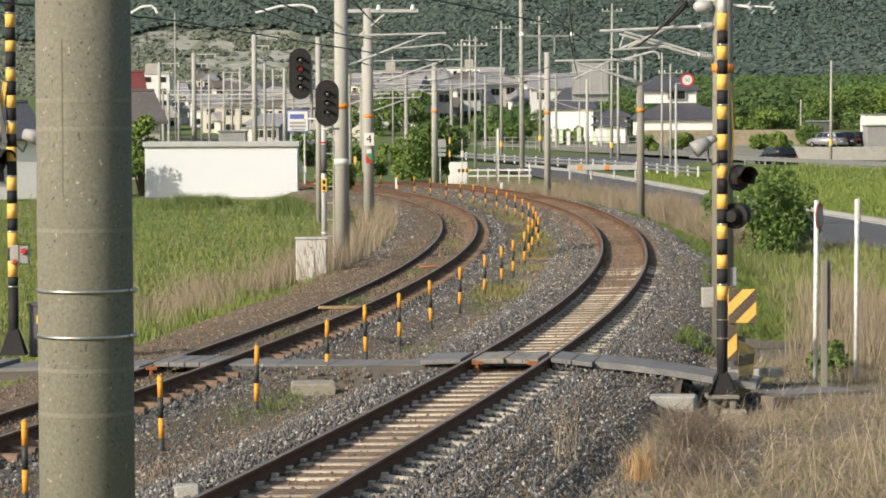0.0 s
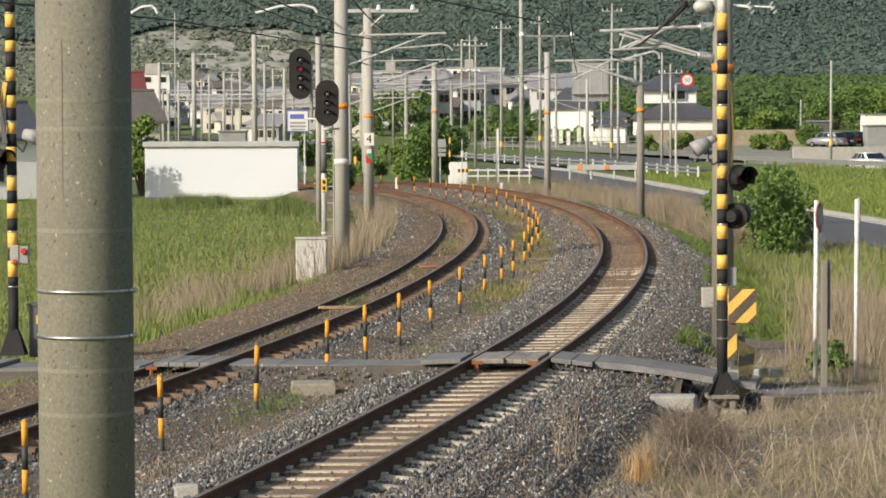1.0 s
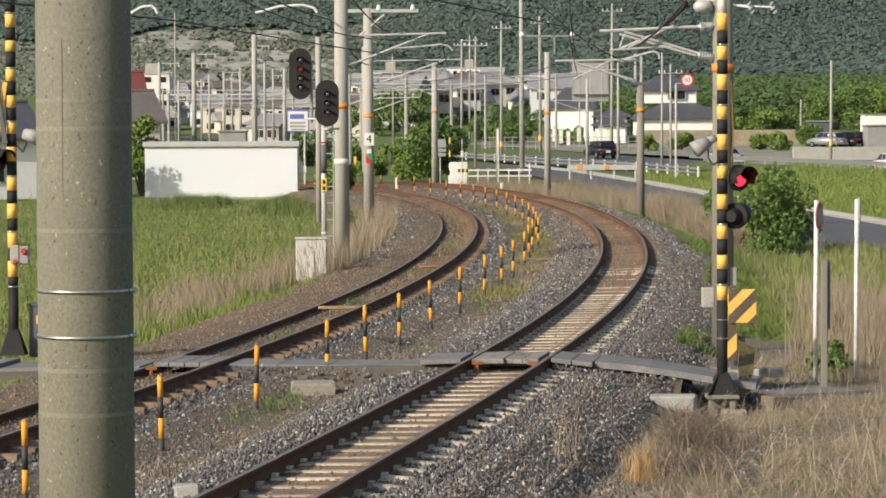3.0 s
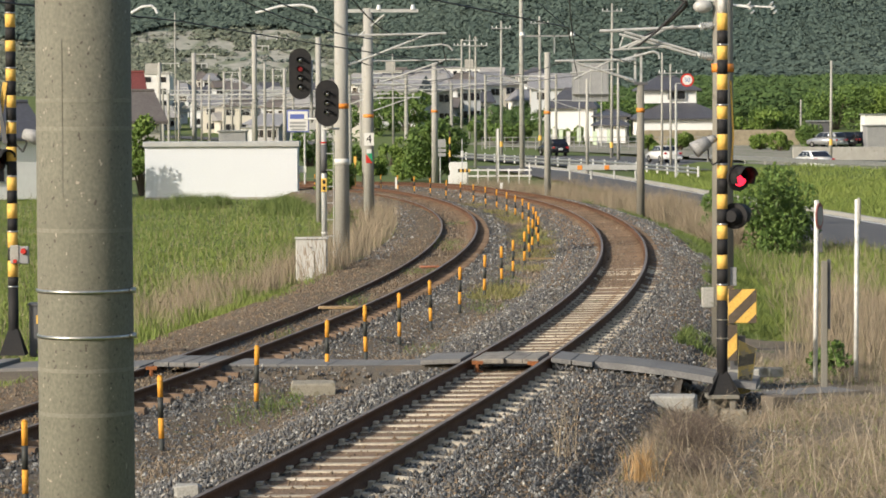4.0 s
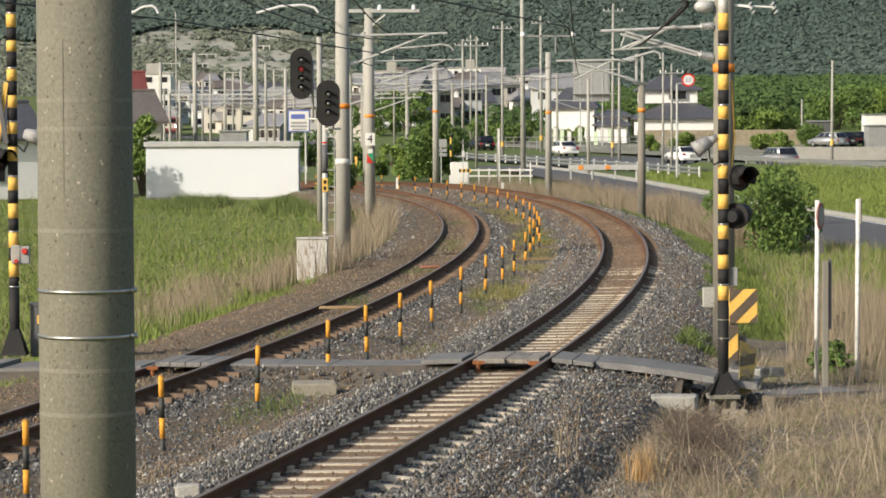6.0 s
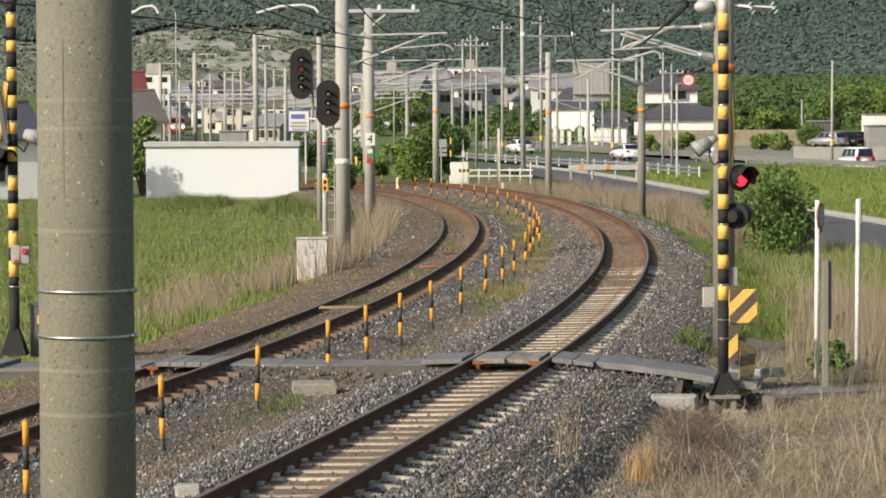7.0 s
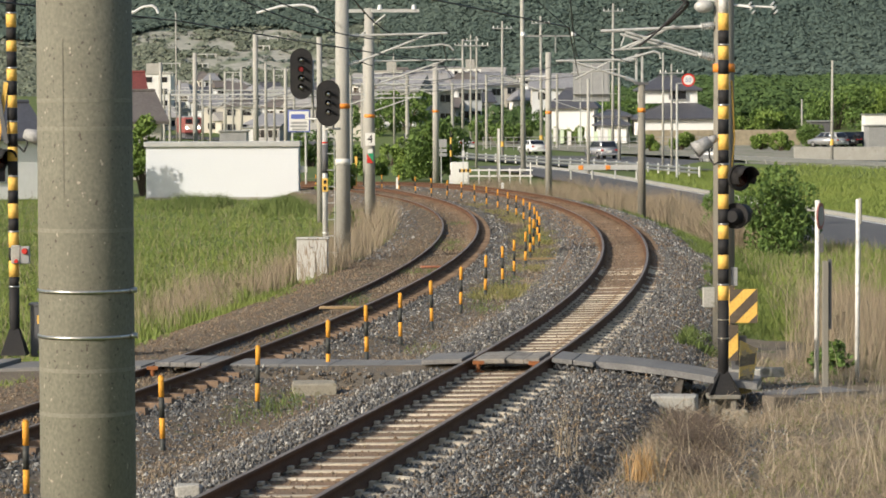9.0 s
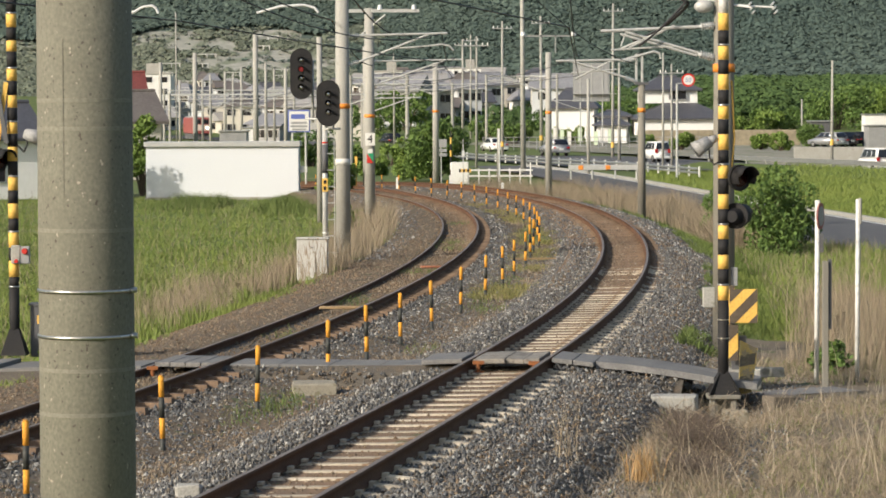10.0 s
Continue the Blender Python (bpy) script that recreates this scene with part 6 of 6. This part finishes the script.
# ---------------------------------------------------------------- grass
def blades(name, P, hmin, hmax, width, lean, material, label, seed, category="grass"):
    r = np.random.RandomState(seed)
    n = len(P)
    tuftiness = np.array([noise.noise((p[0] * .7, p[1] * .4, 2.5)) for p in P])
    h = (r.uniform(hmin, hmax, n) * (1 + .55 * tuftiness))[:, None]
    a = r.uniform(0, 2 * PI, n)
    side = np.stack([np.cos(a), np.sin(a), np.zeros(n)], 1) * (width * r.uniform(.6, 1.4, n))[:, None]
    tip = np.stack([r.normal(0, lean, n), r.normal(0, lean, n), np.ones(n)], 1) * h
    mid = tip * np.array([.35, .35, .55])
    V = np.stack([P - side, P + side, P + mid + side * .7, P + mid - side * .7, P + tip], 1).reshape(-1, 3)
    i = np.arange(n)[:, None] * 5
    Q = (i + np.array([[0, 1, 2, 3]])).tolist()
    T = (i + np.array([[3, 2, 4]])).tolist()
    ob = raw(name, V.tolist(), Q + T, material)
    return tagged(ob, label, category, kind="stuff")


def scatter(n, seed, fn):
    r = np.random.RandomState(seed)
    out = []
    while len(out) < n:
        p = fn(r)
        if p is not None:
            out.append(p)
    return np.array(out)


def by_track(o0, o1, s0, s1, z, clump=None):
    def fn(r):
        u = r.uniform()
        s = s0 + (s1 - s0) * u ** 1.4
        o = r.uniform(o0, o1)
        p = rail_xyz(s, o, 0)
        if -4.0 < p[0] < -2.5 and 65.5 < p[1] < 70.1 and r.uniform() < (.75 if p[1] < 69 else 1):
            return None
        if clump is not None and noise.noise((p[0] * .35, p[1] * .35, clump)) < -.05:
            return None
        zz = z(o) if callable(z) else z
        return (p[0], p[1], p[2] + zz)
    return fn


def left_bank(o):
    return float(np.interp(o, [-10, -9.2, -7.3], [-1.0, -1.0, -.42]))


def right_bank(o):
    return float(np.interp(o, [2.0, 3.2, 4], [-.3, -.85, -.95]))


def field(r):
    y = 45 + 110 * r.uniform() ** 1.3
    px = r.uniform(-60, 640)
    x = (px - 784) / 5000 * y
    s = near_s(y)
    edge = rail_xyz(s, -8.5, 0)[0]
    return (x, y, ground_z(x, y)) if x < edge else None


blades("field_grass", scatter(88000, 1, field), .05, .17, .012, .7, M_GRASS, "lush green meadow grass beside the railway", 1)
blades("verge_grass", scatter(9000, 2, by_track(-9.6, -8.1, 20, 110, left_bank, 4.0)), .15, .5, .010, .3, M_GRASS, "green grass along the ballast edge", 2)
blades("dry_reeds", scatter(2200, 3, by_track(-11.2, -8.2, 30, 75, left_bank, 9.0)), .2, .8, .006, .35, M_DRY, "tall dry brown grass beside the railway", 3)
blades("dry_reeds", scatter(8000, 4, by_track(-9.2, -6.9, 55, 98, left_bank)), .3, 1.1, .006, .28, M_DRY, "tall dry grass around the signal and poles", 4)
blades("dry_reeds", scatter(34000, 5, by_track(3.4, 5.6, 79, 150, lambda o: -1.0)), .45, 1.35, .0065, .26, M_DRY, "tall dry brown grass along the railway bank", 5)
blades("verge_grass", scatter(16000, 6, by_track(1.9, 3.6, 35, 110, right_bank, 2.0)), .06, .24, .009, .5, M_WEED, "green grass at the ballast edge", 6)


def verge_z(x, y):
    """Height of the littered verge, with the hollow in front of the signal's footing."""
    o = x - float(np.interp(y, CY, CX))
    return (float(np.interp(o, [2.5, 3.3, 5], [-.5, -.62, -.66])) - .36 * math.exp(-((x - 3.95) / .45) ** 2 - ((y - 38.9) / 1.3) ** 2)
            + .05 * noise.noise((x * .9, y * .9, 0)))


def near_dry(r):
    y = r.uniform(20, 46)
    px = r.uniform(960, 1640)
    x = (px - 784) / 5000 * y
    e = rail_xyz(near_s(y), 2.6, 0)[0]
    if x < e + r.uniform(-.2, .9):
        return None
    if (.089 < x / y < .1125 and 31 < y < 39.5 and r.uniform() < .97) or (noise.noise((x * 1.1, y * .7, 4.4)) < -.05 and r.uniform() < .6):
        return None
    return (x, y, verge_z(x, y) - .02) if not (39.2 < y < 42.5 and 3.4 < x < 4.5 or 40.7 < y < 42.5 and 3.4 < x < 7) else None


def far_bank(r):
    y = r.uniform(112, 225)
    px = r.uniform(1130, 1640)
    x = (px - 784) / 5000 * y
    fx = float(np.interp(y, [60, 84, 104, 130, 155, 180, 205, 228], [23.5, 19.3, 15.9, 13.6, 11.7, 10, 7.6, 4])) + 3.2
    off, sd = (x - 20.3) * ROAD_DIR.y - (y - 235) * ROAD_DIR.x, (x - 20.3) * ROAD_DIR.x + (y - 235) * ROAD_DIR.y
    z = -1.15 if sd > -12 else float(np.interp(off, [-6.8, -5.4, -3.4], [-1.2, -.91, -.57]))
    return (x, y, z) if fx < x and off < min(-2.5, edge_off(sd) - .4) else None


def right_mid(r):
    y = r.uniform(45, 62)
    px = r.uniform(1310, 1660)
    x = (px - 784) / 5000 * y
    e = rail_xyz(near_s(y), 3.6, 0)[0]
    fx = float(np.interp(y, [60, 84, 104], [23.5, 19.3, 15.9])) - 5.0
    return (x, y, ground_z(x, y)) if e < x < fx else None


def right_dry(r):
    p = right_mid(r)
    return p if p is not None and p[0] > .128 * p[1] + r.uniform(-.4, .4) else None


blades("dry_grass", scatter(38000, 7, near_dry), .04, .25, .003, 1.05, M_DRY, "tangled dry brown grass in the foreground", 7)
blades("green_undergrowth", scatter(4500, 8, near_dry), .05, .16, .006, .5, M_GRASS, "green shoots among dry grass", 8)
blades("bank_grass", scatter(42000, 9, far_bank), .12, .36, .018, .35, M_GRASS, "bright green grassy bank below the main road", 9)
blades("dry_reeds", scatter(8000, 10, right_dry), .4, 1.15, .005, .22, M_DRY, "tall dry grass beside the side road", 10)
blades("green_undergrowth", scatter(12000, 11, right_mid), .12, .34, .009, .45, M_GRASS, "green grass below the side road", 11)


def shed_weeds(r):
    y = 124 + 25 * r.uniform() ** .5
    px = 235 + 365 * r.uniform() ** .6
    x = (px - 784) / 5000 * y
    return (x, y, ground_z(x, y)) if x < rail_xyz(near_s(y), -8.8, 0)[0] and noise.noise((x * .35, y * .1, 1.5)) > -.02 else None


blades("tall_weeds", scatter(9000, 12, shed_weeds), .12, .6, .012, .55, M_WEED, "tall dark green weeds in front of the shed", 12)


def dry_patch(r):
    x, y = r.normal(-5.35, .62), r.normal(63, 4.5)
    return (x, y, ground_z(x, y)) if x < rail_xyz(near_s(y), -8.3, 0)[0] else None


blades("dry_reeds", scatter(2600, 16, dry_patch), .25, .75, .005, .35, M_DRY, "patch of dry brown stalks in the meadow", 16)
blades("verge_grass", scatter(11000, 14, by_track(2.35, 3.7, 42, 82, right_bank)), .06, .24, .008, .5, M_GRASS, "green grass on the railway bank", 14)


def tuft(x, y, z, n, h, material, label, seed):
    r = np.random.RandomState(seed)
    P = np.stack([x + r.normal(0, .09, n), y + r.normal(0, .09, n), np.full(n, z)], 1)
    return blades("grass_tuft", P, h * .5, h, .004, .22, material, label, seed)


tuft(2.15, 30.5, -.5, 150, .62, M_STRAW, "tuft of orange dry straw at the ballast edge", 31)
slab_thing("wooden_plank", -1.85, 53.0, -.2, (1.0, .16, .06), -2, M_PLANK, "weathered wooden plank lying across the far track")
slab_thing("pale_hose", 2.35, 73.7, -.36, (1.2, .04, .04), 2, M_PLANK, "thin pale pipe lying between the tracks")
tuft(1.3, 31.0, -.35, 30, 1.0, M_DRY, "single dry stalks standing in the ballast", 32)
for i in range(44):
    s = random.uniform(12, 90)
    o_ = random.choice((-2.4, -2.4, -2.9, -1.9, -GAP, -GAP)) + random.uniform(-.35, .35)
    p = rail_xyz(s, o_, -.38 if o_ > -4 else -.27)
    r = np.random.RandomState(60 + i)
    P = p + np.stack([r.normal(0, .22, 110), r.normal(0, .6, 110), np.zeros(110)], 1)
    blades("weed_patch", P, .04, .15, .005, .6, M_WEED if i % 3 else M_DRY, "low green weeds growing in the ballast", 60 + i, "weeds")



# litter-covered verge in the foreground and the worn footpath beyond the signal
def verge():
    verts, faces = [], []
    ss, k = np.arange(0, 40, .5), np.linspace(0, 1, 26)
    for s in ss:
        for u in k:
            o = 2.5 + 12 * u ** 1.5
            p = rail_xyz(s, o, 0)
            z = verge_z(p[0], p[1])
            verts.append((p[0], p[1], z))
    n = len(k)
    faces = [(j * n + i, j * n + i + 1, (j + 1) * n + i + 1, (j + 1) * n + i) for j in range(len(ss) - 1) for i in range(n - 1)]
    tagged(raw("verge", verts, faces, M_LITTER), "brown litter-covered verge beside the ballast", "ground", kind="structure")


verge()
ribbon("footpath", [(3.6, 41.0, -.625), (4.4, 41.2, -.64), (5.2, 41.6, -.64), (6.0, 42.0, -.64)], .8, .0, M_PATH, "worn dark asphalt footpath leaving the crossing")

def twigs(n, seed):
    """Dead stalks and fallen stems lying across the verge."""
    r = random.Random(seed)
    bm = B()
    for i in range(n):
        y = r.uniform(22, 39)
        x = rail_xyz(near_s(y), 2.6 + 4.6 * r.random(), 0)[0]
        L, a, up = r.uniform(.25, .8), r.uniform(0, 2 * PI), r.uniform(.05, .9)
        p = Vector((x, y, verge_z(x, y)))
        q = p + Vector((math.cos(a) * L * (1 - up * .6), math.sin(a) * L * (1 - up * .6), L * up * .8))
        m = p.lerp(q, .55) + Vector((0, 0, .06))
        rod(bm, p, m, .004, .0035, 4)
        rod(bm, m, q, .0035, .002, 4)
    return tagged(part("dead_stalks", bm, M_DRY), "pale dead weed stalks tangled over the verge", "weeds", kind="stuff")


twigs(900, 4)


def dead_shrub(x, y, z, n, size, seed):
    """A low tangle of bare dark twigs."""
    t = thing("dead_shrub", pose(x, y, z), "low tangle of bare dark twigs at the ballast foot", "shrub")
    r = random.Random(seed)
    bm = B()
    for i in range(n):
        a, e = r.uniform(0, 2 * PI), r.uniform(.15, 1.3)
        d = Vector((math.cos(a) * math.cos(e), math.sin(a) * math.cos(e), math.sin(e)))
        p = Vector((r.gauss(0, .15), r.gauss(0, .3), 0))
        L = size * r.uniform(.4, 1)
        m = p + d * L * .5
        q = m + (d + Vector((r.gauss(0, .5), r.gauss(0, .5), -.3))) * L * .5
        rod(bm, p, m, .006, .004, 4)
        rod(bm, m, q, .004, .0015, 4)
        rod(bm, m, m + Vector((r.gauss(0, .3), r.gauss(0, .3), r.uniform(0, .3))) * size, .003, .001, 4)
    part("twig_tangle", bm, M_TWIG, t)


M_TWIG = mat("grey_brown_twig", (.11, .085, .065), (.17, .13, .1), 4, .9, bump=0, fine=30)
dead_shrub(2.95, 33.6, -.62, 300, .62, 1)
dead_shrub(3.05, 35.0, -.6, 260, .6, 5)
dead_shrub(3.1, 36.5, -.62, 180, .42, 6)
dead_shrub(3.3, 35.6, -.64, 120, .5, 2)
dead_shrub(2.75, 31.5, -.6, 220, .5, 3)


def right_low(r):
    y = r.uniform(58, 98)
    px = r.uniform(1285, 1660)
    x = (px - 784) / 5000 * y
    e = rail_xyz(near_s(y), 3.4, 0)[0]
    fx = float(np.interp(y, [60, 84, 104], [23.5, 19.3, 15.9])) - 5.0
    return (x, y, ground_z(x, y)) if e < x < fx else None


blades("verge_grass", scatter(14000, 17, right_low), .12, .4, .011, .4, M_GRASS, "green grass below the side road", 17)
blades("dry_reeds", scatter(3500, 18, right_low), .2, .55, .007, .35, M_DRY, "pale dry grass below the side road", 18)
blades("verge_grass", scatter(12000, 21, by_track(-8.8, -6.9, 12, 110, left_bank, 3.0)), .05, .22, .008, .45, M_GRASS, "thin grass creeping over the ballast shoulder", 21)
blades("dry_grass", scatter(4500, 22, by_track(2.5, 3.8, 8, 27, -.57)), .08, .35, .0035, .8, M_DRY, "dry stems at the foot of the ballast", 22)
blades("pale_stalks", scatter(620, 23, near_dry), .3, .8, .0035, .35, M_PALE, "tall thin pale dead stalks over the dry grass", 23)
blades("seed_heads", scatter(5000, 19, field), .22, .5, .005, .3, M_DRY, "pale seed stalks standing over the meadow", 19)
blades("weed_strip", scatter(9500, 15, by_track(-3.5, -1.6, 47, 112, -.37, 6.0)), .03, .14, .007, .6, M_OLIVE, "yellow-green weeds between the tracks", 15, "weeds")

# ---------------------------------------------------------------- loose ballast stones
PATH_S = near_s(40.6) + .15


def path_z(s, o):
    """Height of the stony ramps beside the crossing panels."""
    d = abs(s - PATH_S)
    if d > 1.3:
        return -9
    if .7 < o < 2.4:
        top = -.02 - .28 * (o - .7) / 2.5
    elif -4.1 < o < -.7:
        top = -.12
    else:
        return -9
    return float(np.interp(d, [.5, .55, .85, 1.25], [-9, top - .05, top - .12, -.55]))


def stones(name, n, seed, s0, s1, rmin, rmax, power, material, belts):
    r = np.random.RandomState(seed)
    prof = [(-9.0, -1.1), (-7.3, -.42), (-6.5, -.30), (-3.3, -.29), (-2.6, -.42), (-2.1, -.40), (-1.4, -.19), (-1.05, -.195), (1.05, -.195), (1.5, -.19), (2.2, -.34), (3.4, -1.1)]
    base, tri = OCT_V, OCT_F
    s = s0 + (s1 - s0) * r.uniform(size=n) ** power
    lo, hi = np.array(belts).T
    pick = r.choice(len(belts), n, p=(hi - lo) / (hi - lo).sum())
    o = lo[pick] + (hi - lo)[pick] * r.uniform(size=n) + r.normal(0, .12, n)
    keep = r.uniform(size=n) < 2
    bare = np.array([noise.noise((a * .5, b * .9, 5.0)) for a, b in zip(s, o)])
    keep &= (bare > -.22) | (r.uniform(size=n) < .55) | (o > -1.7)
    s, o = s[keep], o[keep]
    n = len(s)
    zz = np.maximum(np.interp(o, [p[0] for p in prof], [p[1] for p in prof]), [path_z(a, b) for a, b in zip(s, o)])
    ok = (o < 2.6) | (s < 36)
    s, o, zz, n = s[ok], o[ok], zz[ok], int(ok.sum())
    low = (o > 2.5) & (s < 36)
    zz[low] = np.maximum(zz[low], [verge_z(p[0], p[1]) for p in rail_xyz(s[low], o[low], 0).T])
    side = (np.abs(o) > .66) & (np.abs(o) < 1.2) | (o + GAP > .66) & (o + GAP < 1.2)
    zz = np.where(side & (s < 64), zz + r.uniform(-.01, .04, n), zz)
    P = rail_xyz(s, o, zz).T
    R = r.uniform(rmin, rmax, n)[:, None, None]
    sq = r.uniform(.55, 1.25, (n, 1, 3))
    V = base[None] * (1 + r.uniform(-.3, .3, (n, len(base), 1))) * sq * R
    V = V + P[:, None, :] + np.array([0, 0, .008])
    F = tri[None] + (np.arange(n) * len(base))[:, None, None]
    ob = raw(name, V.reshape(-1, 3).tolist(), F.reshape(-1, 3).tolist(), material)
    tagged(ob, "loose grey and brown crushed stone ballast", "ballast", kind="stuff")


stones("ballast_stones", 88000, 11, 13, 66, .012, .030, 1.3, M_STONE, [(-4.1, -2.3), (-2.1, -.6), (-1.1, -.6), (.6, 3.5), (.6, 1.3), (.6, 1.3), (2.4, 4.0)])
stones("rusty_stones", 58000, 12, 13, 75, .011, .028, 1.3, M_STONEB, [(-8.4, -6), (-8.4, -6), (2.6, 4.4), (1.1, 2.7), (-6.4, -4.0), (-6.4, -4.0), (-5.3, -4.2), (-3.3, -1.9), (-3.3, -1.9), (-.5, .5), (-.5, .5), (.6, 1.1)])


stones("bend_stones", 13000, 13, 62, 150, .025, .05, 1.2, M_STONE, [(-4.0, -3.2), (-2.0, -.7), (.7, 2.6), (.7, 2.6), (-7.3, -6.2)])
stones("bend_stones", 21000, 14, 48, 150, .018, .042, 1.25, M_STONEB, [(-8.0, -4.0), (-5.4, -4.2), (-5.4, -4.2), (-.5, .5), (-.5, .5), (-1.5, 1.5), (-3.0, -2.0)])


# ---------------------------------------------------------------- what moves
LOCO_S = 455.0


def motions():
    head = math.degrees(math.atan2(-ROAD_DIR.x, ROAD_DIR.y))
    for c, delay in CARS:
        rows = []
        for k in range(21):
            tt = k * .5
            sd = 14.0 * (tt - delay - 1.4)
            sd = sd if sd < 55 else 55 + (sd - 55) * .68
            rows.append((tt, pose(*lane(sd, 0, .075), 0, 0, head)))
        walk(c, rows)
    rows = []
    for k in range(11):
        s = LOCO_S - 14.5 * (k - 8.5)
        p = rail_xyz(min(s, 555), -GAP, -.1)
        th = float(np.interp(min(s, 555), S, TH))
        rows.append((float(k), pose(*p, 0, 0, math.degrees(-th))))
    walk(LOCO, rows)
    on = LIT_AT
    off = LIT_AT @ pose(0, .1, 0)
    rows = [(0.0, off)]
    for a, b in ((.27, .88), (1.47, 2.13), (2.75, 3.4), (3.93, 4.68), (5.23, 5.87), (6.47, 7.12), (7.7, 8.5), (9.07, 9.67)):
        rows += [(a - .04, off), (a + .03, on), (b - .04, on), (b + .03, off)]
    rows.append((10.0, off))
    walk(LIT, rows)


motions()
